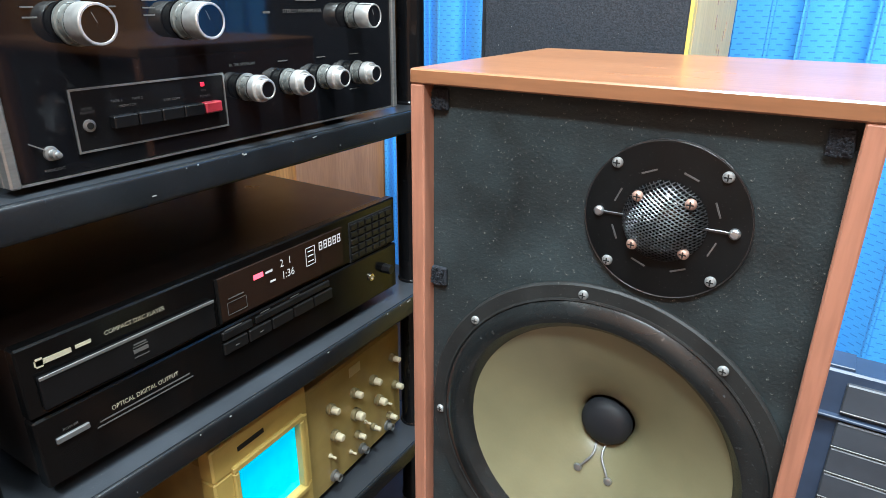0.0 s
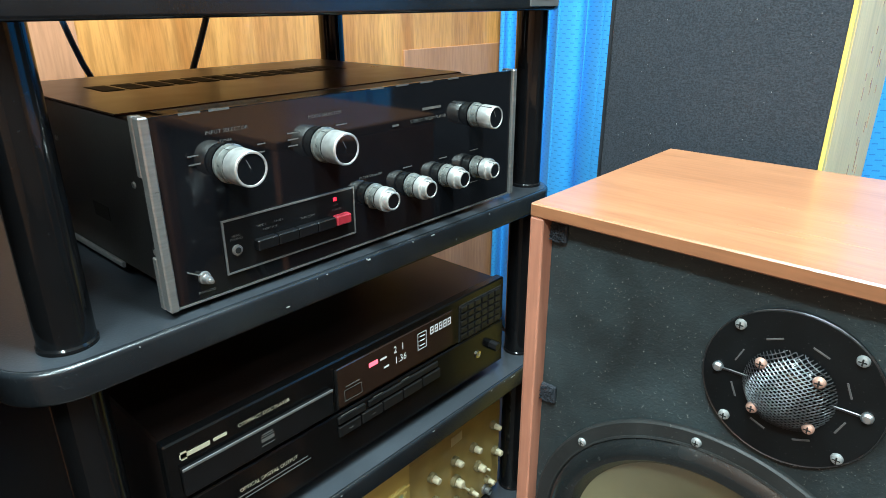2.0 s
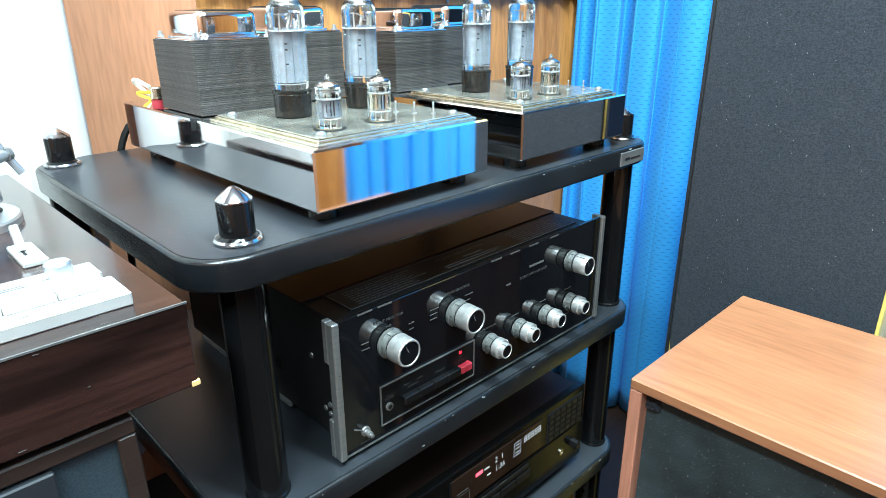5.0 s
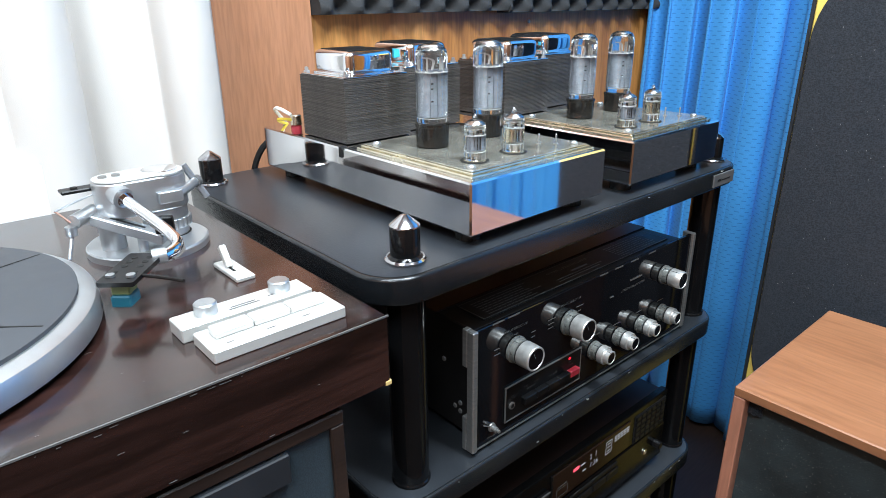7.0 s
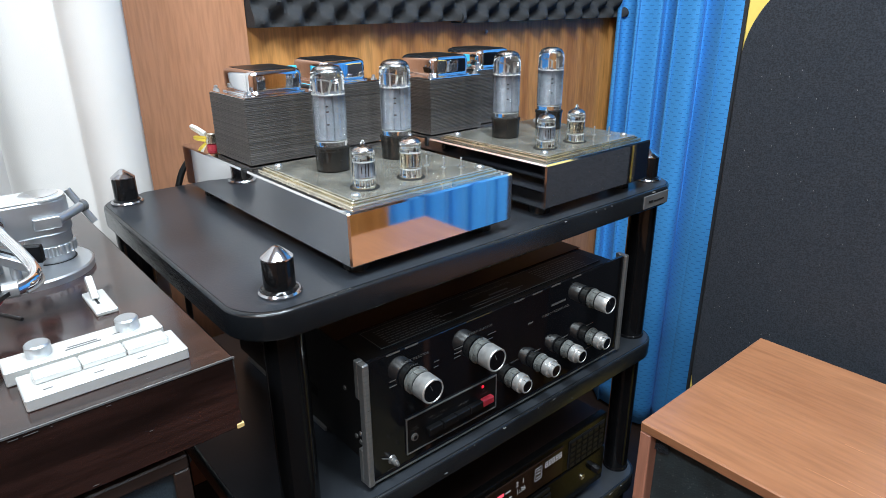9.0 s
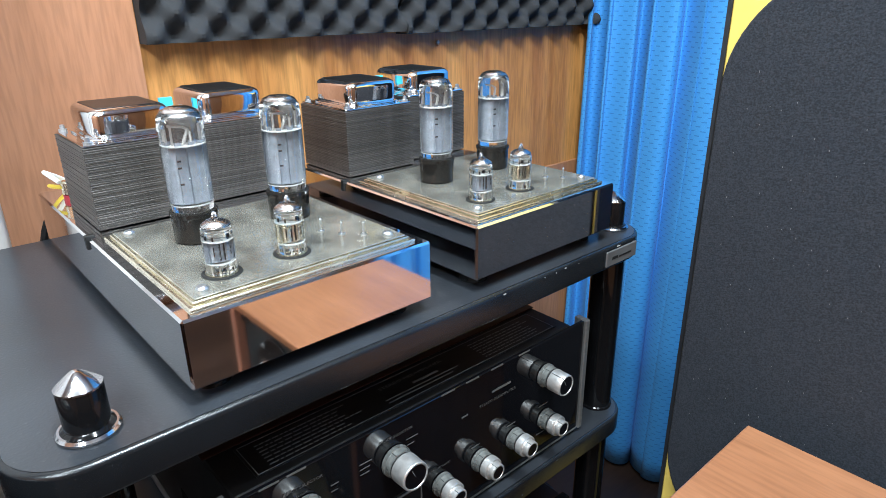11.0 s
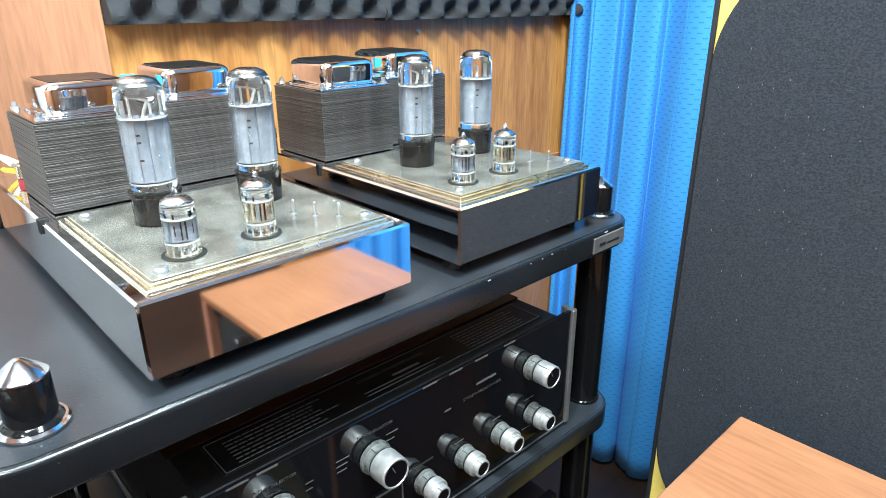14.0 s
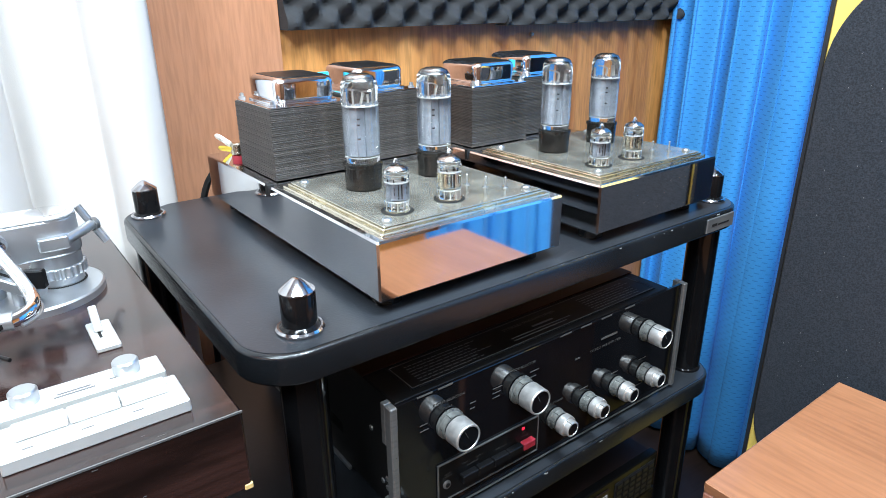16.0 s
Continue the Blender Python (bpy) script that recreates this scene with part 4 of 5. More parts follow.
    part("panloc_lever", box(0, 0.014, -0.0012, 0, 0, 0.0008), M["steel"], a, m=Matrix.Translation((0.0165, -0.0008, 0.0265)) @ pose(0, 0, 0, 0, 30, 0))
    # printed words
    for t, x, z, s in (("INPUT SELECTOR", 0.062, 0.1225, 0.0038), ("MODE SELECTOR", 0.150, 0.1225, 0.0038), ("FILTER-SPEAKERS", 0.196, 0.0625, 0.0032), ("TUNER", 0.060, 0.1155, 0.0028), ("STEREO PREAMPLIFIER", 0.272, 0.1035, 0.0044), ("PANLOC", 0.030, 0.0075, 0.003)):
        lettering("print", t, s, M["print"], a, face(x, z), 1.15)
    for t, x, z in (("HEAD\nPHONES", 0.0580, 0.0425), ("TAPE 1", 0.080, 0.0465), ("TAPE 2", 0.096, 0.0465), ("MONITOR", 0.088, 0.0425), ("TAPE COPY", 0.124, 0.0425), ("ON", 0.1535, 0.0460), ("POWER", 0.1545, 0.0415)):
        lettering("print", t, 0.0026, M["print"], p, face(x, z, -0.0018), 1.1)
    rows = [(0.030, 0.108, 0.008, 0.001), (0.030, 0.102, 0.009, 0.001), (0.085, 0.108, 0.007, 0.001), (0.085, 0.102, 0.006, 0.001), (0.112, 0.112, 0.012, 0.001), (0.112, 0.107, 0.010, 0.001), (0.112, 0.102, 0.009, 0.001), (0.160, 0.112, 0.012, 0.001), (0.160, 0.106, 0.008, 0.001), (0.114, 0.0468, 0.006, 0.0009), (0.128, 0.0468, 0.006, 0.0009), (0.224, 0.1020, 0.008, 0.0018), (0.2635, 0.1120, 0.026, 0.0024), (0.236, 0.0615, 0.012, 0.001), (0.286, 0.0615, 0.012, 0.001), (0.334, 0.0615, 0.014, 0.001), (0.332, 0.027, 0.016, 0.001)]
    bars(rows, a, M["print"], "fine_print", face(0, 0))
    # left flank: rail and screws
    part("side_rail", box(0.0105, 0.0135, 0.10, 0.300, 0.004, 0.0085, 0.0004), M["steel"], a, "thin aluminium slide rail")
    sc = mesh_of("side_screw", lathe([(0.0028, 0), (0.0024, 0.0012), (0, 0.0014)], 12), M["steel"])
    for y, z in ((0.030, 0.030), (0.030, 0.040), (0.038, 0.033), (0.20, 0.098), (0.055, 0.082)):
        part("side_screw", sc, None, a, m=Matrix.Translation((0.0138, y, z)) @ pose(0, 0, 0, 0, -90, 0))
    part("side_slot", box(0.0134, 0.0138, 0.115, 0.145, 0.040, 0.052), M["smoke"], a)
    ft = mesh_of("foot", lathe([(0.011, -0.0052), (0.012, 0.006)], 20), M["rubber"])
    for x in (0.05, W - 0.05):
        for y in (0.05, 0.29):
            part("foot", ft, None, a, m=Matrix.Translation((x, y, 0)))


preamp()


# ---- compact disc player ----
def cd_player():
    W = 0.434
    a = thing("cd_player", at_rack(-0.445, 0.187, 0.378), "black compact disc player with a lit display on the rack", "CD player")
    part("case", box(0.002, W - 0.002, 0.010, 0.30, 0.016, 0.128, 0.002), M["cdcase"], a, "black painted steel case")
    part("front_upper", box(0, W, 0, 0.012, 0.074, 0.131, 0.0015), M["fascia"], a, "black plastic upper fascia")
    part("front_lower", box(0, W, -0.001, 0.012, 0.014, 0.0725, 0.0015), M["fascia"], a, "black plastic lower fascia")
    t = part("tray", box(0.010, 0.160, -0.004, 0.001, 0.079, 0.106, 0.0012), M["blackplastic"], a, "closed disc tray")
    part("tray_lip", box(0.010, 0.160, -0.0046, -0.0036, 0.1035, 0.1065, 0.0004), M["greymetal"], t)
    d = part("display_window", box(0.166, 0.336, -0.0016, 0.001, 0.078, 0.122, 0.0008), M["tinge"], a, "dark display window")
    part("display_edge", box(0.1655, 0.1675, -0.002, 0.001, 0.078, 0.122), M["blackmetal"], d)
    lettering("display_digits", "2  1", 0.0115, M["display"], d, face(0.250, 0.1105, -0.0019), 0.9)
    lettering("display_digits", "1:36", 0.0115, M["display"], d, face(0.252, 0.0975, -0.0019), 0.9)
    bars([(0.278 + 0.0, 0.095, 0.013, 0.0006), (0.278, 0.1145, 0.013, 0.0006), (0.278, 0.095, 0.0006, 0.02), (0.291, 0.095, 0.0006, 0.02), (0.281, 0.110, 0.008, 0.001), (0.281, 0.105, 0.008, 0.001), (0.281, 0.099, 0.008, 0.001)], d, M["display"], "display_frame", face(0, 0, -0.0018))
    rows = []
    for k in range(5):
        for zz in (0.1105, 0.1145, 0.1065):
            rows.append((0.298 + k * 0.0072, zz, 0.005, 0.0012))
        rows += [(0.298 + k * 0.0072, 0.1065, 0.001, 0.009), (0.302 + k * 0.0072, 0.1065, 0.001, 0.009)]
    bars(rows, d, M["display"], "display_tracks", face(0, 0, -0.0018))
    bars([(0.208, 0.106, 0.012, 0.005)], d, M["dispred"], "display_mode", face(0, 0, -0.0018))
    bars([(0.223, 0.107, 0.009, 0.0022), (0.228, 0.096, 0.007, 0.002)], d, M["display"], "display_mark", face(0, 0, -0.0018))
    bars([(0.175, 0.083, 0.022, 0.0005), (0.175, 0.095, 0.022, 0.0005), (0.175, 0.083, 0.0005, 0.012), (0.197, 0.083, 0.0005, 0.012), (0.177, 0.0985, 0.018, 0.0012)], d, M["print"], "remote_frame", face(0, 0, -0.0018))
    key = mesh_of("key", box(0, 0.0105, -0.0028, 0.001, 0, 0.0068, 0.0006, 1), M["blackmetal"])
    kp = part("keypad", box(0.348, 0.428, -0.0006, 0.001, 0.074, 0.122, 0.0004), M["smoke"], a, "block of small keys")
    for i in range(6):
        for j in range(5):
            part("key", key, None, kp, m=Matrix.Translation((0.350 + i * 0.0128, 0, 0.0775 + j * 0.0088)))
    kb = mesh_of("transport_key", box(0, 0.028, -0.0035, 0.001, 0, 0.012, 0.0008, 1), M["blackmetal"])
    for i in range(5):
        part("transport_key", kb, None, a, m=Matrix.Translation((0.165 + i * 0.030, 0, 0.046)))
    part("transport_key", box(0.165, 0.20, -0.0035, 0.001, 0.061, 0.069, 0.0008), M["blackmetal"], a)
    part("transport_key", box(0.205, 0.31, -0.003, 0.001, 0.061, 0.068, 0.0008), M["blackmetal"], a)
    bars([(0.177, 0.051, 0.005, 0.001), (0.207, 0.051, 0.005, 0.001), (0.167, 0.0705, 0.02, 0.001), (0.21, 0.0705, 0.012, 0.001), (0.25, 0.0705, 0.012, 0.001)], a, M["print"], "key_marks", face(0, 0, -0.0037))
    part("power_bar", box(0.012, 0.037, -0.003, 0.001, 0.0475, 0.0525, 0.0006), M["greymetal"], a, "grey power bar")
    part("headphone_socket", lathe([(0.0045, 0), (0.0045, 0.002), (0.0026, 0.0022), (0.0024, 0.0006), (0, 0.0005)], 20), M["brass"], a, m=to_front(0.383, 0.044, -0.001))
    part("level_knob", lathe([(0.0065, 0), (0.006, 0.010), (0.005, 0.011), (0, 0.011)], 8), M["blackplastic"], a, m=to_front(0.410, 0.046, -0.001))
    lettering("print", "COMPACT DISC PLAYER", 0.0052, M["printwhite"], a, face(0.0885, 0.1165), 0.92)
    lettering("print", "OPTICAL DIGITAL OUTPUT", 0.0058, M["printwhite"], a, face(0.086, 0.0530, -0.0016), 0.85)
    lettering("print", "POWER", 0.0034, M["print"], a, face(0.024, 0.0565, -0.0016))
    bars([(0.045, 0.0465, 0.082, 0.0012), (0.042, 0.0425, 0.088, 0.0012)], a, M["print"], "fine_print", face(0, 0, -0.0016))
    bars([(0.011, 0.1135, 0.026, 0.0042), (0.012, 0.1120, 0.005, 0.0075), (0.040, 0.1145, 0.012, 0.003)], a, M["printwhite"], "maker_mark", face(0, 0))
    bars([(0.080, 0.087, 0.013, 0.0008), (0.080, 0.091, 0.013, 0.0035), (0.080, 0.096, 0.013, 0.0008), (0.081, 0.098, 0.011, 0.0012)], a, M["print"], "disc_mark", face(0, 0, -0.0045))
    ft = mesh_of("foot", lathe([(0.017, 0), (0.019, 0.002), (0.019, 0.017)], 24), M["rubber"])
    for x in (0.05, W - 0.05):
        for y in (0.05, 0.25):
            part("foot", ft, None, a, m=Matrix.Translation((x, y, 0)))


cd_player()


# ---- oscilloscope ----
def oscilloscope():
    a = thing("oscilloscope", pose(-0.449, 0.3185, 0.147, 0, 0, 93), "yellowed bench oscilloscope with a cyan screen on the rack", "oscilloscope")
    W, H = 0.337, 0.167
    part("case", box(0.004, W - 0.004, 0.012, 0.32, 0.010, H - 0.004, 0.003), M["beige"], a, "yellowed enamelled case")
    part("panel", box(0.125, W, 0, 0.014, 0.008, H, 0.003), M["beige"], a, "control panel")
    bz = bmesh.new()
    for x0, x1, z0, z1 in ((0, 0.135, 0.150, 0.187), (0, 0.135, 0.008, 0.056), (0, 0.026, 0.056, 0.150), (0.121, 0.135, 0.056, 0.150)):
        box(x0, x1, -0.008, 0.012, z0, z1, 0.002, bm=bz)
    part("bezel", bz, M["bezel"], a, "raised yellow bezel")
    ib = bmesh.new()
    for x0, x1, z0, z1 in ((0.022, 0.125, 0.148, 0.156), (0.022, 0.125, 0.050, 0.058), (0.022, 0.029, 0.058, 0.148), (0.118, 0.125, 0.058, 0.148)):
        box(x0, x1, -0.012, -0.001, z0, z1, 0.0015, bm=ib)
    part("screen_frame", ib, M["bezel"], a)
    part("screen", box(0.027, 0.120, -0.002, 0.002, 0.056, 0.150, 0.001), M["screen"], a, "glowing cyan screen")
    bars([(0.032, 0.168, 0.036, 0.006)], a, M["smoke"], "maker_mark", face(0, 0, -0.0084))
    part("label_sticker", box(0.222, 0.245, -0.0008, 0.001, 0.1435, 0.157, 0.0003), M["ivory"], a, "small paper sticker")
    skirt = mesh_of("knob", lathe([(0.0088, 0), (0.0088, 0.006), (0.0075, 0.007)], 24), M["greyknob"])
    top = mesh_of("knob_top", lathe([(0.0058, 0.006), (0.0062, 0.007), (0.0056, 0.016), (0.004, 0.017), (0, 0.017)], 14), M["ivory"])
    for x, z, s in ((0.181, 0.124, 1), (0.186, 0.082, 1.05), (0.229, 0.086, 1.25), (0.228, 0.119, 1), (0.269, 0.115, 1), (0.315, 0.125, 0.85), (0.321, 0.078, 0.95), (0.280, 0.077, 1.1), (0.231, 0.053, 0.75), (0.265, 0.043, 0.7), (0.304, 0.037, 0.8)):
        k = part("knob", skirt, None, a, m=to_front(x, z) @ Matrix.Diagonal((s * 0.8, s * 0.8, 0.9, 1)))
        part("knob_top", top, None, k)
    tg = mesh_of("toggle", lathe([(0.003, 0), (0.003, 0.002), (0.0014, 0.003), (0.0018, 0.010), (0, 0.011)], 10), M["ivory"])
    for x, z in ((0.176, 0.057), (0.216, 0.035), (0.250, 0.060), (0.300, 0.060)):
        part("toggle", tg, None, a, m=to_front(x, z))
    bn = mesh_of("socket", lathe([(0.0075, 0), (0.0075, 0.003), (0.005, 0.0035), (0.005, 0.011), (0.0035, 0.011), (0.0035, 0.004), (0, 0.004)], 18), M["steel"])
    for x, z in ((0.181, 0.023), (0.240, 0.024), (0.300, 0.022)):
        part("socket", bn, None, a, m=to_front(x, z))
    ft = mesh_of("foot", lathe([(0.009, 0), (0.010, 0.011)], 16), M["rubber"])
    for x in (0.03, W - 0.03):
        for y in (0.04, 0.28):
            part("foot", ft, None, a, m=Matrix.Translation((x, y, 0)))


oscilloscope()
for k in range(4):
    loose("cable_bundle", [(-0.45 - 0.02 * k, 0.34, 0.02 + 0.01 * k), (-0.50, 0.45 + 0.03 * k, 0.06), (-0.47, 0.56, 0.05 + 0.02 * k), (-0.52, 0.64, 0.03), (-0.62, 0.68, 0.03 + 0.01 * k)], 0.005, M["cable"], "black cable lying under the rack")
loose("cable_bundle", [(-0.60, 0.72, 0.40), (-0.52, 0.735, 0.36), (-0.50, 0.74, 0.25), (-0.52, 0.74, 0.05)], 0.004, M["cable"], "black cable hanging beside the rack")


# ---- bookshelf loudspeaker ----
def cross_screw(name, r, h, z, material):
    """Pan-headed screw whose crossed slot is dark."""
    bm = lathe([(r, z), (r, z + h * 0.35), (r * 0.86, z + h * 0.75), (r * 0.5, z + h), (0, z + h)], 18)
    for w, d in ((0.62, 0.13), (0.13, 0.62)):
        box(-r * w, r * w, -r * d, r * d, z + h * 0.7, z + h * 1.02 + 0.00002 * w, bm=bm)
    me = mesh_of(name, bm, material)
    me.materials.append(M["smoke"])
    for p in me.polygons:
        c = p.center
        if p.normal.z > 0.9 and c.z > z + h * 1.005:
            p.material_index = 1
    return me


def small_speaker():
    X0, X1, D, H = -0.2755, 0.021, 0.2485, 0.5265
    a = thing("bookshelf_speaker", pose(X0, 0.4165, 0.160), "cherry-veneered bookshelf loudspeaker with its grille removed", "loudspeaker")
    W, T = X1 - X0, 0.0120
    part("top_panel", box(0, W, 0, D, H - 0.0108, H, 0.0012), M["cherry"], a, "cherry-veneered top panel with scratches")
    part("bottom_panel", box(0, W, 0, D, 0, 0.0125, 0.0012), M["cherry"], a)
    for x in (0, W - T):
        part("side_panel", box(x, x + T, 0.0003, D, 0.0126, H - 0.0109, 0.0012), M["cherry_v"], a)
    part("back_panel", box(T, W - T, D - 0.014, D - 0.002, 0.0126, H - 0.0126), M["cherry_v"], a)
    cx, cz, R = -0.1190 - X0, 0.4050 - 0.160, 0.1415
    tx, tz = -0.0855 - X0, 0.602 - 0.160
    # baffle with a round opening for the woofer
    bm = bmesh.new()
    n = 64
    rim = [bm.verts.new((cx + R * 0.93 * math.cos(2 * math.pi * k / n), 0.0145, cz + R * 0.93 * math.sin(2 * math.pi * k / n))) for k in range(n)]
    out = []
    for k in range(n):
        c, s = math.cos(2 * math.pi * k / n), math.sin(2 * math.pi * k / n)
        tt = min(((W - T - cx) if c > 0 else (cx - T)) / max(abs(c), 1e-6), ((H - 0.0110 - cz) if s > 0 else (cz - 0.0126)) / max(abs(s), 1e-6))
        out.append(bm.verts.new((cx + tt * c, 0.0145, cz + tt * s)))
    for k in range(n):
        bm.faces.new((rim[k], rim[(k + 1) % n], out[(k + 1) % n], out[k]))
    corners = [bm.verts.new((x, 0.0145, z)) for x, z in ((W - T, H - 0.0110), (T, H - 0.0110), (T, 0.0126), (W - T, 0.0126))]
    for q in corners:
        best = min(range(n), key=lambda k: (out[k].co - q.co).length + (out[(k + 1) % n].co - q.co).length + (0 if abs(out[k].co.x - out[(k + 1) % n].co.x) > 1e-5 and abs(out[k].co.z - out[(k + 1) % n].co.z) > 1e-5 else 1))
        bm.faces.new((out[best], out[(best + 1) % n], q))
    ext = bmesh.ops.extrude_face_region(bm, geom=list(bm.faces))
    bmesh.ops.translate(bm, vec=(0, 0.014, 0), verts=[v for v in ext["geom"] if isinstance(v, bmesh.types.BMVert)])
    bmesh.ops.recalc_face_normals(bm, faces=bm.faces)
    part("baffle", bm, M["baffle"], a, "dusty black front baffle")
    w = part("woofer", lathe([(R * 0.90, -0.004), (R, 0.0005), (R, 0.0035), (R * 0.99, 0.005), (R * 0.91, 0.005), (R * 0.90, 0.003)], 80, hollow=True), M["castring"], a, "black woofer with an olive cone", m=to_front(cx, cz, 0.0145))
    part("surround", lathe([(R * 0.915, 0.0040), (R * 0.895, 0.0068), (R * 0.86, 0.0092), (R * 0.82, 0.0100), (R * 0.79, 0.0088), (R * 0.765, 0.0052), (R * 0.748, 0.0008), (R * 0.735, -0.002)], 80, hollow=True), M["rubber"], w, "glossy rubber surround")
    part("surround_bead", lathe([(R * 0.918, 0.0042), (R * 0.922, 0.0062), (R * 0.910, 0.0066), (R * 0.904, 0.0052)], 80, hollow=True), M["castring"], w)
    part("cone", lathe([(R * 0.745, -0.0010), (R * 0.62, -0.0085), (R * 0.52, -0.0150), (R * 0.42, -0.0215), (R * 0.33, -0.0280), (R * 0.25, -0.0345), (R * 0.20, -0.0395), (R * 0.17, -0.0445), (R * 0.155, -0.050)], 80, hollow=True), M["cone"], w, "olive doped paper cone")
    part("dust_cap", lathe([(R * 0.152, -0.0460), (R * 0.150, -0.0420), (R * 0.137, -0.0385), (R * 0.11, -0.0355), (R * 0.06, -0.0335), (0, -0.0328)], 40), M["dullblack"], w, "black dust cap")
    for wx, wy, sx in ((-0.0150, -0.0420, -1), (0.0115, -0.0450, 1)):
        bm = tube([(sx * 0.004 - 0.002, -0.0225, -0.0430), (sx * 0.003 - 0.002, -0.030, -0.0350), (wx * 0.6 + sx * 0.001, wy * 0.86, -0.0290), (wx, wy, -0.0255)], 0.0011, 8)
        part("lead_wire", bm, M["greymetal"], w)
        part("solder_blob", lathe([(0.0036, 0), (0.0032, 0.002), (0, 0.0032)], 14, Matrix.Translation((wx, wy, -0.0268))), M["silver"], w)
    sc = cross_screw("screw", 0.0036, 0.0026, 0, M["zinc"])
    brass_sc = cross_screw("copper_screw", 0.0036, 0.0030, 0.0118, M["copper"])
    for k in range(8):
        an = radians((96, 139, 184, 229, 274, 319, 4, 51)[k])
        part("screw", sc, None, w, m=Matrix.Translation((R * 0.945 * math.cos(an), R * 0.945 * math.sin(an), 0.0048)))
    t = part("tweeter", lathe([(0.0, 0.001), (0.0525, 0.001), (0.0525, 0.0035), (0.0515, 0.0042), (0, 0.0042)], 64), M["tweeterplate"], a, "black dome tweeter behind a wire mesh", m=to_front(tx, tz, 0.0145))
    part("rim", lathe([(0.0522, 0.0030), (0.0528, 0.0035), (0.0528, 0.0038), (0.0524, 0.0042), (0.0521, 0.0040)], 64), M["guard"], t)
    part("dome", lathe([(0.0225, 0.0042), (0.021, 0.0075), (0.0165, 0.0125), (0.009, 0.0155), (0, 0.0165)], 40), M["blackglass"], t)
    bm = bmesh.new()
    Rm = 0.0268

    def dome_z(x, y):
        return 0.0045 + 0.0145 * max(0, 1 - (x * x + y * y) / (Rm * Rm)) ** 0.6

    for fam in range(2):
        for k in range(-12, 13):
            o = k * 0.0021
            ln = math.sqrt(max(0, Rm * Rm - o * o))
            if ln < 0.004:
                continue
            pts = []
            for j in range(9):
                s = -ln + 2 * ln * j / 8
                k2 = 0.5 if fam else -0.5
                x, y = s * 0.866 - o * k2, s * k2 + o * 0.866
                pts.append(Vector((x, y, dome_z(x, y))))
            for p0, p1 in zip(pts, pts[1:]):
                d = (p1 - p0).normalized()
                sd = d.cross(Vector((0, 0, 1))).normalized() * 0.0004
                up = Vector((0, 0, 0.0005))
                v = [bm.verts.new(q) for q in (p0 - sd, p1 - sd, p1 + up, p0 + up, p0 + sd, p1 + sd)]
                bm.faces.new((v[0], v[1], v[2], v[3]))
                bm.faces.new((v[3], v[2], v[5], v[4]))
    part("mesh_guard", bm, M["guard"], t, "woven wire guard")
    for sx in (-1, 1):
        for sy in (-1, 1):
            part("screw", sc, None, t, m=Matrix.Translation((sx * 0.0335, sy * 0.0340, 0.0042)))
            part("copper_screw", brass_sc, None, t, m=Matrix.Translation((sx * 0.0162, sy * 0.0162, 0)))
        part("terminal_post", lathe([(0.0034, 0.004), (0.0034, 0.0062), (0.0022, 0.0078), (0, 0.0080)], 16, Matrix.Translation((sx * 0.0425, 0, 0))), M["silver"], t)
        part("terminal_bar", box(min(sx * 0.024, sx * 0.040), max(sx * 0.024, sx * 0.040), -0.0009, 0.0009, 0.0050, 0.0060, 0.0003), M["guard"], t)
    for k in range(8):
        an = math.pi * 2 * (k + 0.5) / 8
        part("slot_rib", box(-0.005, 0.005, -0.0005, 0.0005, 0.0042, 0.0049), M["greymetal"], t, m=Matrix.Translation((0.0335 * math.cos(an), 0.0335 * math.sin(an), 0)) @ pose(0, 0, 0, 0, 0, math.degrees(an) + 90))
    bm = box(0, 0.0135, -0.004, 0, 0, 0.0155, 0.001)
    prnd = random.Random(21)
    for _ in range(170):
        x, z, q = prnd.uniform(0.0003, 0.0125), prnd.uniform(0.0003, 0.0145), prnd.uniform(0.0004, 0.0011)
        box(x, x + q, -0.004 - prnd.uniform(0.0004, 0.0022), -0.0035, z, z + q, bm=bm)
    pad = mesh_of("velcro_pad", bm, M["felt"], False)
    specks = bmesh.new()
    for _ in range(280):
        x, z, q = prnd.uniform(T + 0.002, W - T - 0.003), prnd.uniform(0.02, H - 0.015), prnd.choice((0.0003, 0.0004, 0.0005, 0.0008))
        if (x - cx) ** 2 + (z - cz) ** 2 > (R + 0.002) ** 2 and (x - tx) ** 2 + (z - tz) ** 2 > 0.054 ** 2:
            box(x, x + q * prnd.uniform(0.6, 2), 0.0142, 0.0147, z, z + q, bm=specks)
    tagged(part("dust_specks", specks, M["mat_rubber"], a, "pale dust specks on the baffle"), kind="stuff")
    for x, z in ((T + 0.0005, H - 0.030), (W - T - 0.0155, H - 0.032), (T + 0.0005, H - 0.172), (T + 0.0005, 0.02), (W - T - 0.015, 0.02)):
        part("velcro_pad", pad, None, a, m=Matrix.Translation((x, 0.0143, z)))
    bm = bmesh.new()
    for x, y, l, an in ((0.13, 0.06, 0.045, -12), (0.16, 0.055, 0.03, 10), (0.19, 0.058, 0.02, -4), (0.175, 0.105, 0.03, -8), (0.14, 0.11, 0.018, 0)):
        box(x, x + l, y + l * math.tan(radians(an)), y + l * math.tan(radians(an)) + 0.0005, H, H + 0.00008, bm=bm)
    tagged(part("scratches", bm, M["board"], a, "fine pale scratches"), kind="stuff")


small_speaker()
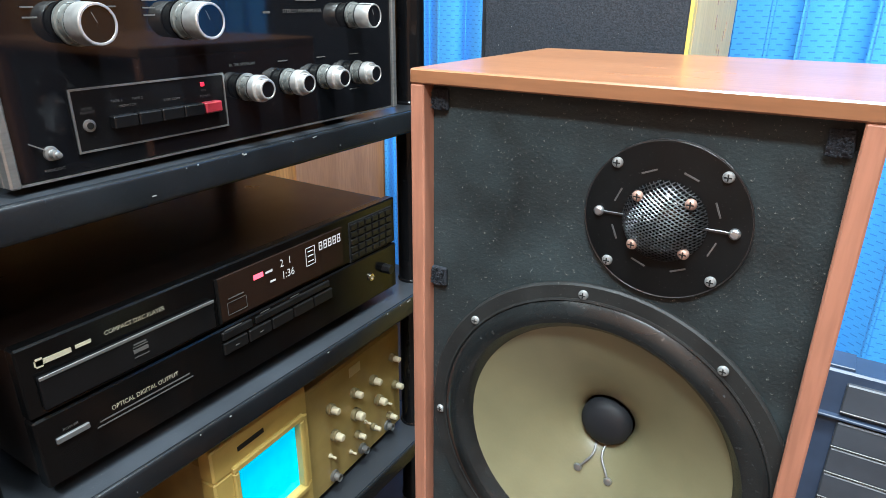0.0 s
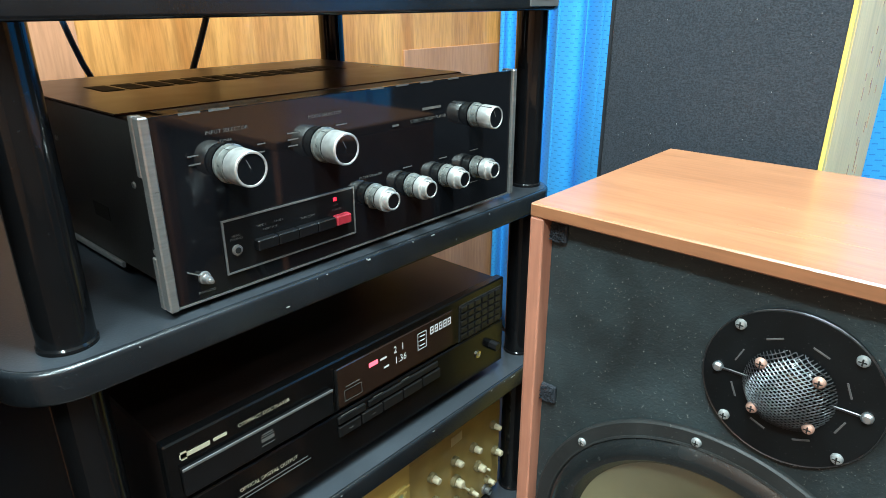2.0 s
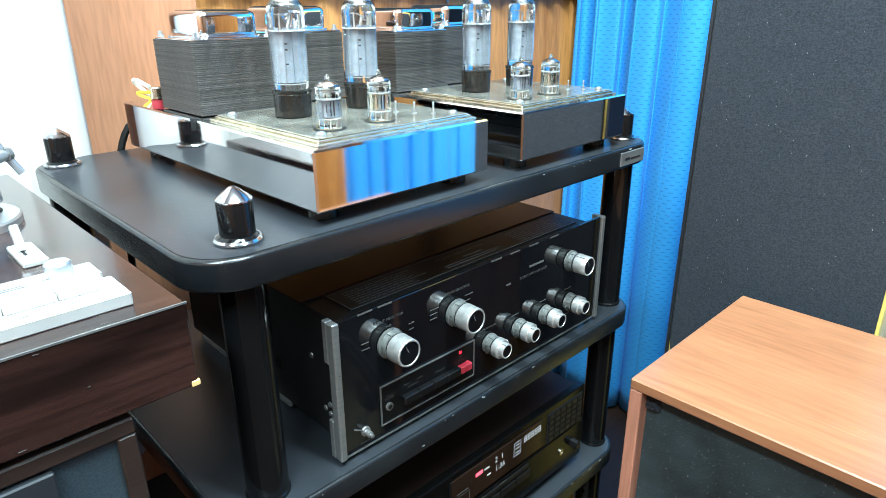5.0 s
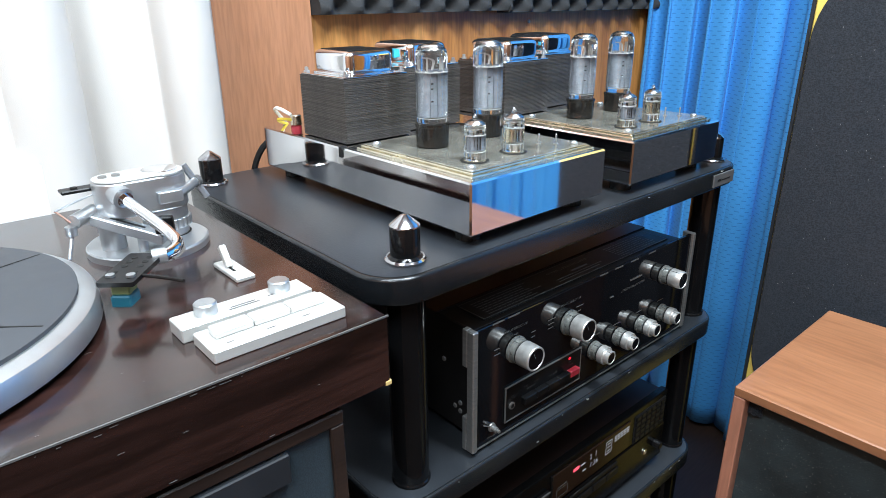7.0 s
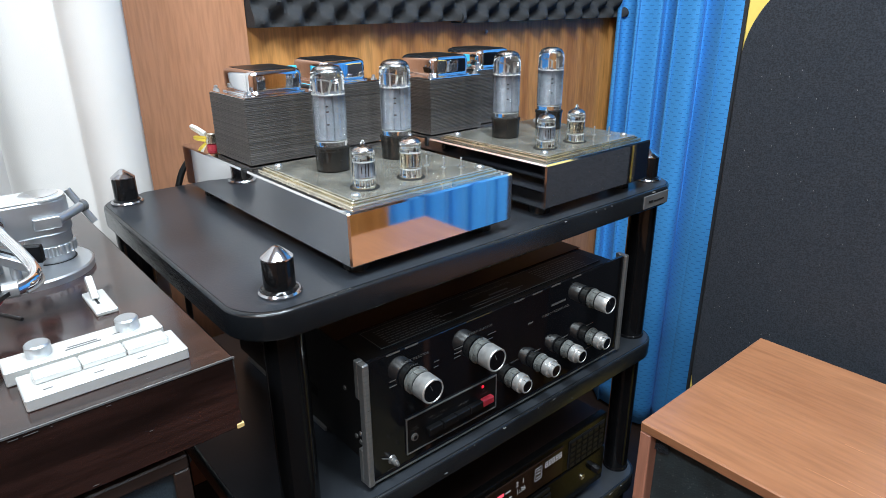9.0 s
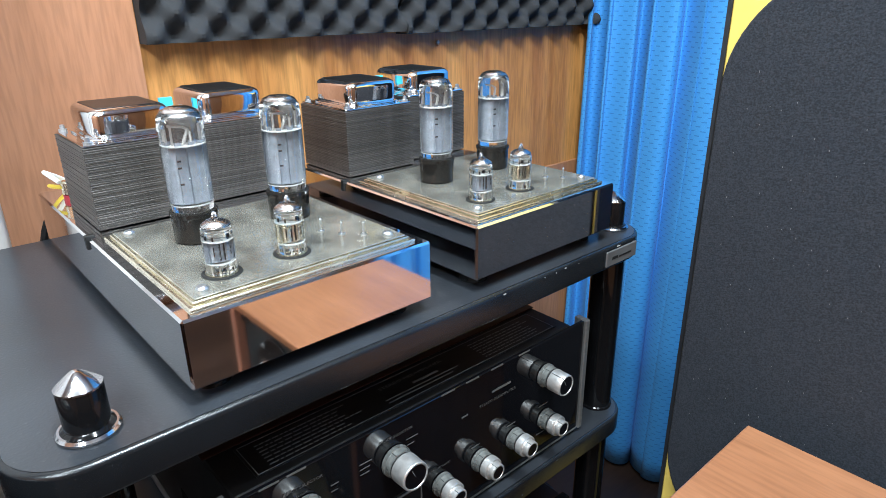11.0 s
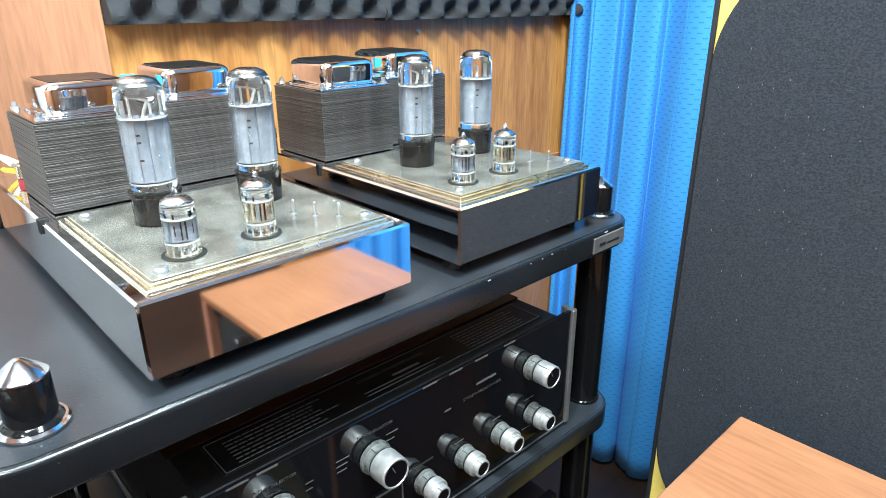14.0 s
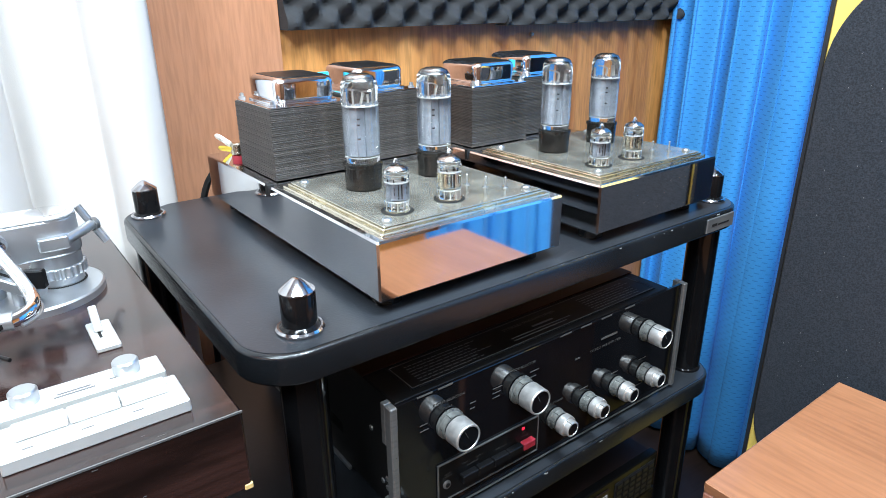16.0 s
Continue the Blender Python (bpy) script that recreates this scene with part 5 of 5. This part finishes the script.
solid("speaker_stand", box(-0.262, 0.010, 0.425, 0.65, 0, 0.16, 0.004), M["walnut"], Matrix(), "dark wooden stand under the bookshelf loudspeaker", "stand")


# ---- tall loudspeaker ----
def tall_speaker():
    X0, X1, Y0, Y1 = -0.375, -0.146, 0.712, 0.95
    a = thing("floor_speaker", pose(X0, Y0, 0), "tall pale plywood floor loudspeaker with a rounded black grille", "loudspeaker")
    W, D, H = X1 - X0, Y1 - Y0, 1.20
    part("cabinet", box(0.0012, W, 0.010, D, 0, H, 0.002), M["pale"], a, "pale plywood cabinet with dark knots")
    # Added out of view so that the chrome amplifier front mirrors black here.
    part("flank", box(-0.0035, 0.0009, -0.0026, D, 0, H, 0.0006), M["dullblack"], a, "unseen black flank added to darken the reflection in the amplifier")
    part("front_board", box(0.0010, W, -0.002, 0.0098, 0, H, 0.0015), M["yellow"], a, "yellow painted front board")
    pts = [(x, z) for x, z in outline(W - 0.006, 0.628, 0.1075, 16, 0.003, 0.476)]
    bm = slab(pts, 0.002, 0.0075, 0.002, m=pose(0, 0, 0, 90))
    part("grille", bm, M["felt"], a, "black felt grille with rounded corners")
    lint = bmesh.new()
    rnd = random.Random(12)
    for _ in range(90):
        x, z, l = rnd.uniform(0.02, W - 0.02), rnd.uniform(0.56, 1.02), rnd.uniform(0.0005, 0.0016)
        box(x, x + 0.0004, -0.0079, -0.0074, z, z + l, bm=lint)
    tagged(part("lint", lint, M["greymetal"], a, "specks of pale lint on the cloth"), kind="stuff")
    knots = bmesh.new()
    rnd = random.Random(9)
    for _ in range(30):
        y, z = rnd.uniform(0.11, 0.20), rnd.uniform(0.6, 0.95)
        box(W, W + 0.0003, y, y + rnd.uniform(0.001, 0.004), z, z + rnd.uniform(0.006, 0.02), bm=knots)
    tagged(part("knots", knots, M["pine"], a, "dark grain flecks"), kind="stuff")


tall_speaker()


def equipment_stack():
    a = thing("drawer_unit", pose(0.030, 0.97, 0), "shallow navy plastic unit with slate-grey drawers by the curtain", "drawers")
    part("frame", box(0, 0.42, 0.006, 0.065, 0, 0.250, 0.003), M["stack"], a, "navy plastic frame")
    part("ledge", box(0.002, 0.42, -0.004, 0.008, 0.1770, 0.1815, 0.001), M["stack"], a)
    part("top_step", box(0.0, 0.052, 0.012, 0.060, 0.250, 0.2545, 0.001), M["stack"], a)
    for z0, z1 in ((0.190, 0.235), (0.131, 0.172), (0.0855, 0.1275), (0.040, 0.082), (0.004, 0.036)):
        d = part("drawer", box(0.046, 0.405, -0.001, 0.012, z0, z1, 0.002), M["drawer"], a)
        part("drawer_edge", box(0.046, 0.405, -0.0018, 0.003, z0 - 0.0012, z0 + 0.0012, 0.0004), M["greymetal"], d)
        part("drawer_gap", box(0.046, 0.405, 0.0035, 0.007, z0 - 0.0034, z0 - 0.0012), M["smoke"], d)


equipment_stack()


# ---- turntable and what carries it ----
def turntable():
    a = thing("turntable", at_rack(-0.389, -0.44, 0.783), "turntable with a dark rosewood plinth and silver tonearm", "turntable")
    W, D, H = 0.518, 0.432, 0.057
    part("plinth", box(0, W, 0, D, 0, H, 0.0015), M["rosewood"], a, "dark glossy rosewood plinth with worn edges")

    def loc(wx, wy):
        return wy + 0.44, -0.389 - wx

    px, py = loc(-0.565, -0.222)
    p = part("platter", lathe([(0.148, H + 0.004), (0.1545, H + 0.005), (0.1545, H + 0.016), (0.1525, H + 0.020), (0.145, H + 0.0235), (0.142, H + 0.0235)], 96, Matrix.Translation((px, py, 0))), M["silver"], a, "silver turntable platter")
    part("platter_mat", lathe([(0.1425, H + 0.0225), (0.1425, H + 0.0262), (0.1405, H + 0.027), (0.05, H + 0.0262), (0, H + 0.0262)], 96, Matrix.Translation((px, py, 0))), M["mat_rubber"], p, "grey rubber mat")
    for an in (20, 80, 140):
        part("mat_groove", box(-0.139, 0.139, -0.0006, 0.0006, H + 0.0264, H + 0.0272), M["smoke"], p, m=Matrix.Translation((px, py, 0)) @ pose(0, 0, 0, 0, 0, an))
    def L(wx, wy, wz):
        x, y = loc(wx, wy)
        return (x, y, wz - 0.783)

    bx, by = loc(-0.651, 0.0)
    b = part("arm_base", lathe([(0.052, H), (0.052, H + 0.0055), (0.0505, H + 0.0068), (0.030, H + 0.007)], 72, Matrix.Translation((bx, by, 0))), M["silver"], a, "round silver tonearm base")
    ox, oy = loc(-0.655, 0.0205)
    C = Matrix.Translation((ox, oy, 0))
    part("base_gap", lathe([(0.0195, H + 0.0071), (0.0195, H + 0.0076), (0.016, H + 0.0076)], 40, C), M["smoke"], b)
    part("collar", lathe([(0.0178, H + 0.007), (0.0178, H + 0.015), (0.0165, H + 0.016)], 48, C), M["silver"], b)
    nut = bmesh.new()
    ring = [(ox + (0.0213 if k % 4 < 2 else 0.0200) * math.cos(k * math.pi / 48), oy + (0.0213 if k % 4 < 2 else 0.0200) * math.sin(k * math.pi / 48)) for k in range(96)]
    part("lock_nut", slab(ring, H + 0.0145, H + 0.0235, 0.001, nut), M["silver"], b, "fluted silver locking nut")
    part("pillar", lathe([(0.0190, H + 0.0232), (0.0190, H + 0.036), (0.0205, H + 0.037), (0.0205, H + 0.0655)], 48, C), M["silver"], b)
    part("arm_housing", slab(outline(0.078, 0.041, 0.0195, 12, ox - 0.0575, oy - 0.0205), H + 0.034, H + 0.0655, 0.0022), M["silver"], b, "silver bearing housing")
    part("housing_lid", slab(outline(0.0765, 0.0395, 0.019, 12, ox - 0.0567, oy - 0.0197), H + 0.0656, H + 0.0672, 0.0006), M["whiteplate"], b, "pale housing lid")
    part("housing_dial", lathe([(0.0155, H + 0.0672), (0.0155, H + 0.0686), (0.014, H + 0.0692), (0, H + 0.0692)], 36, C), M["chrome"], b)
    for sx in (-0.047, -0.036):
        part("housing_screw", lathe([(0.0036, H + 0.0672), (0.0036, H + 0.0688), (0, H + 0.0694)], 16, Matrix.Translation((ox + sx, oy + 0.004, 0))), M["steel"], b)
    part("lever_block", slab(outline(0.022, 0.012, 0.002, 3, ox - 0.012, oy - 0.0265), H + 0.042, H + 0.0525, 0.001), M["silver"], b)
    lv = part("side_lever", tube([L(-0.632, 0.026, 0.8875), L(-0.645, 0.041, 0.8890), L(-0.656, 0.052, 0.8905)], 0.0042, 16), M["silver"], b, "anti-skate lever")
    part("lever_hub", tube([L(-0.655, 0.051, 0.8905), L(-0.6575, 0.0545, 0.8905)], 0.0056, 18), M["greymetal"], lv)
    part("lever_rod", tube([L(-0.660, 0.044, 0.907), L(-0.657, 0.052, 0.890), L(-0.654, 0.060, 0.874)], 0.0032, 12), M["silver"], lv)
    br = part("black_bracket", box(ox - 0.080, ox - 0.050, oy + 0.006, oy + 0.020, H + 0.0570, H + 0.0600, 0.0008), M["blackplastic"], b, "black anti-skate bracket")
    part("bracket_screw", lathe([(0.003, H + 0.0600), (0.003, H + 0.0614), (0, H + 0.0618)], 14, Matrix.Translation((ox - 0.069, oy + 0.012, 0))), M["smoke"], br)
    part("lift_pillar", lathe([(0.0105, H + 0.0066), (0.0105, H + 0.034)], 24, Matrix.Translation((*loc(-0.648, -0.030), 0))), M["silver"], b)
    part("lift_post", lathe([(0.0042, H + 0.006), (0.0042, H + 0.022)], 18, Matrix.Translation((*loc(-0.622, -0.013), 0))), M["silver"], b)
    lift_at = Matrix.Translation(L(-0.629, -0.019, 0.8665)) @ pose(0, 0, 0, 0, 17, -42)
    lf = part("lift_block", box(-0.032, 0.031, -0.007, 0.007, -0.0045, 0.0045, 0.001), M["silver"], b, "sloping silver arm lift", m=lift_at)
    part("lift_slot", box(-0.018, 0.012, -0.0015, 0.0015, 0.0045, 0.0048), M["smoke"], lf)
    part("arm_rest", box(-0.0075, 0.0075, -0.0035, 0.0035, -0.010, 0.005, 0.001), M["blackplastic"], b, "black arm rest clip", m=Matrix.Translation(L(-0.598, 0.000, 0.876)) @ pose(0, 0, 0, 0, 0, -30))

    t = part("tonearm", tube([L(-0.640, -0.0215, 0.8965), L(-0.616, -0.0165, 0.8895), L(-0.592, -0.0105, 0.8825), L(-0.568, -0.0055, 0.8755), L(-0.552, -0.0050, 0.8712), L(-0.543, -0.0125, 0.8690), L(-0.5395, -0.0215, 0.8682)], 0.0047, 18), M["chrome"], a, "polished curved tonearm tube")
    part("arm_socket", tube([L(-0.643, -0.0222, 0.8972), L(-0.630, -0.0195, 0.8935)], 0.0092, 24), M["silver"], t)
    part("socket_ring", tube([L(-0.632, -0.0200, 0.8940), L(-0.627, -0.0190, 0.8926)], 0.0068, 24), M["chrome"], t)
    part("arm_nut", tube([L(-0.5405, -0.0190, 0.8684), L(-0.5430, -0.0290, 0.8680)], 0.0062, 20), M["silver"], t)
    for j in (-1, 1):
        part("arm_wire", tube([L(-0.590, -0.0100 + j * 0.002, 0.8775), L(-0.566, -0.0035 + j * 0.002, 0.8702), L(-0.549, -0.0030 + j * 0.002, 0.8655), L(-0.5385, -0.0150, 0.8640)], 0.0012, 8), M["wire"], t)
    part("counterweight_stub", tube([L(-0.660, -0.038, 0.880), L(-0.652, -0.050, 0.878), L(-0.646, -0.058, 0.877)], 0.0062, 16), M["silver"], t)
    part("thread_rod", tube([L(-0.660, -0.030, 0.896), L(-0.654, -0.055, 0.891), L(-0.650, -0.069, 0.888)], 0.0010, 8), M["silver"], t)
    part("thread", tube([L(-0.650, -0.069, 0.888), L(-0.648, -0.064, 0.882), L(-0.646, -0.060, 0.877)], 0.0009, 8), M["copper"], t)
    part("small_weight", lathe([(0.0048, 0), (0.0048, 0.008), (0, 0.0085)], 16, Matrix.Translation(L(-0.646, -0.061, 0.866))), M["silver"], t)
    part("weight_rod", tube([L(-0.646, -0.061, 0.866), L(-0.642, -0.065, 0.856), L(-0.639, -0.068, 0.848)], 0.0016, 8), M["silver"], t)
    hm = Matrix.Translation(L(-0.530, -0.048, 0.868)) @ pose(0, 0, 0, 0, 0, -130)
    h = part("headshell", slab(outline(0.056, 0.026, 0.002, 3, -0.028, -0.013), -0.0020, 0.0014, m=hm), M["blackplastic"], t, "black drilled headshell")
    for i in range(3):
        for j in (-1, 1):
            part("headshell_hole", lathe([(0.0024, 0.0014), (0.0024, 0.0017), (0, 0.0017)], 14, hm @ Matrix.Translation((-0.019 + i * 0.0085, j * 0.0058, 0))), M["smoke"], h)
    for j in (-1, 1):
        part("headshell_slot", box(0.008, 0.021, j * 0.0072 - 0.0012, j * 0.0072 + 0.0012, 0.0014, 0.0017), M["smoke"], h, m=hm)
        part("headshell_screw", lathe([(0.0032, 0.0014), (0.0032, 0.0032), (0, 0.0038)], 14, hm @ Matrix.Translation((0.017, j * 0.0072, 0))), M["silver"], h)
    part("finger_lift", tube([hm @ Vector((0.012, 0.012, 0)), hm @ Vector((0.015, 0.030, -0.001)), hm @ Vector((0.019, 0.0445, -0.002))], 0.0014, 8), M["blackplastic"], h)
    part("lead_wires", tube([hm @ Vector((-0.024, 0.004, -0.003)), hm @ Vector((-0.016, 0.006, -0.008)), hm @ Vector((-0.004, 0.004, -0.009)), hm @ Vector((0.008, 0.003, -0.007))], 0.0011, 8), M["red"], h, "red cartridge lead")
    part("cartridge_body", box(0.009, 0.022, -0.0065, 0.0065, -0.011, -0.0020, 0.0008), M["olive"], h, m=hm)
    part("cartridge", box(0.008, 0.024, -0.0072, 0.0072, -0.0200, -0.011, 0.0012), M["teal"], h, "teal phono cartridge", m=hm)
    # controls
    s = part("lever_switch", box(*sorted((loc(0, 0.022)[0], loc(0, 0.038)[0])), *sorted((loc(-0.514, 0)[1], loc(-0.560, 0)[1])), H, H + 0.004, 0.0008), M["whiteplate"], a, "white lever switch", m=None)
    sx, sy = loc(-0.540, 0.028)
    part("lever", box(-0.0028, 0.0028, -0.003, 0.003, 0, 0.020, 0.0008), M["whiteplate"], s, m=Matrix.Translation((sx, sy, H + 0.004)) @ pose(0, 0, 0, -38, 0, 0))
    part("lever_slot", box(sx - 0.001, sx + 0.001, sy - 0.010, sy + 0.004, H + 0.004, H + 0.0043), M["smoke"], s)

    def plate(wx0, wx1, wy0, wy1, h):
        return box(*sorted((loc(0, wy0)[0], loc(0, wy1)[0])), *sorted((loc(wx0, 0)[1], loc(wx1, 0)[1])), H, H + 0.005 + h, 0.0008)

    c = part("speed_plate", plate(-0.446, -0.469, -0.046, 0.051, 0.0055), M["whiteplate"], a, "raised aluminium speed plate")
    kn = mesh_of("speed_knob", lathe([(0.0075, 0), (0.0078, 0.001), (0.0078, 0.0075), (0.0068, 0.0085), (0, 0.0085)], 28), M["silver"])
    for wy in (-0.024, 0.031):
        x, y = loc(-0.459, wy)
        part("speed_knob", kn, None, c, m=Matrix.Translation((x, y, H + 0.0105)))
    x, y = loc(-0.455, 0.0)
    bars([(x - 0.010, y - 0.003, 0.022, 0.0012), (x - 0.008, y, 0.018, 0.0012), (x - 0.030, y, 0.006, 0.001), (x + 0.020, y, 0.006, 0.001)], c, M["greymetal"], "plate_print", Matrix.Translation((0, 0, H + 0.0106)))
    c = part("button_plate", plate(-0.407, -0.441, -0.041, 0.0545, 0.0035), M["whiteplate"], a, "aluminium push-button plate")
    for k in range(3):
        y0 = -0.033 + k * 0.0268
        bmx = box(*sorted((loc(0, y0)[0], loc(0, y0 + 0.0262)[0])), *sorted((loc(-0.4215, 0)[1], loc(-0.4345, 0)[1])), H + 0.0085, H + 0.0135, 0.0008)
        part("push_button", bmx, M["whiteplate"], c)
    x, y = loc(-0.413, -0.01)
    bars([(x - 0.02, y, 0.005, 0.0008), (x + 0.008, y, 0.006, 0.0008), (x + 0.034, y, 0.006, 0.0008)], c, M["greymetal"], "plate_print", Matrix.Translation((0, 0, H + 0.0086)))
    part("edge_wear", box(0.0, W, -0.0004, 0.0008, H - 0.0009, H + 0.0003), M["greymetal"], a, "pale worn front edge")
    wear = bmesh.new()
    wr = random.Random(31)
    for _ in range(44):
        x, l = wr.uniform(0.02, W - 0.03), wr.choice((0.001, 0.002, 0.003, 0.006)) * wr.uniform(0.6, 1.3)
        z = wr.choice((wr.uniform(0.004, H - 0.004), H - 0.003, 0.003))
        box(x, x + l, -0.0003, 0.0, z, z + wr.uniform(0.0002, 0.0004), bm=wear)
    for _ in range(16):
        x, l, y = wr.uniform(W * 0.45, W - 0.02), wr.uniform(0.001, 0.005), abs(wr.gauss(0, 0.05)) + 0.002
        box(x, x + l, y, y + 0.0003, H, H + 0.0002, bm=wear)
    tagged(part("wear_marks", wear, M["greymetal"], a, "fine pale scuffs along the grain"), kind="stuff")
    part("corner_chip", box(W - 0.005, W + 0.0004, -0.0005, 0.003, 0.0, 0.004, 0.0005), M["pale"], a, "chipped lower corner")
    ft = mesh_of("foot", lathe([(0.02, -0.006), (0.022, 0)], 20), M["rubber"])
    for fx in (0.06, W - 0.09):
        for fy in (0.06, 0.20):
            part("foot", ft, None, a, m=Matrix.Translation((fx, fy, 0)))


turntable()


def under_cabinet():
    a = thing("low_speaker", at_rack(-0.393, -0.42, 0), "walnut-framed loudspeaker with blue-black cloth under the turntable", "loudspeaker")
    W, D, H, T = 0.458, 0.25, 0.777, 0.011
    part("top_panel", box(0, W, 0, D, H - T, H, 0.0012), M["walnut"], a)
    for x in (0, W - T):
        part("side_panel", box(x, x + T, 0.0004, D, 0, H - T - 0.0002, 0.0012), M["walnut"], a)
    part("grille_cloth", box(T, W - T, 0.004, 0.03, 0, H - T - 0.0002), M["bluecloth"], a, "blue-black grille cloth")
    part("body", box(T, W - T, 0.031, D - 0.001, 0, H - T - 0.0002), M["smoke"], a)
    part("trim_bar", box(0.05, W - 0.045, -0.002, 0.004, H - 0.037, H - 0.013, 0.001), M["dullblack"], a, "bent dark metal trim")


under_cabinet()
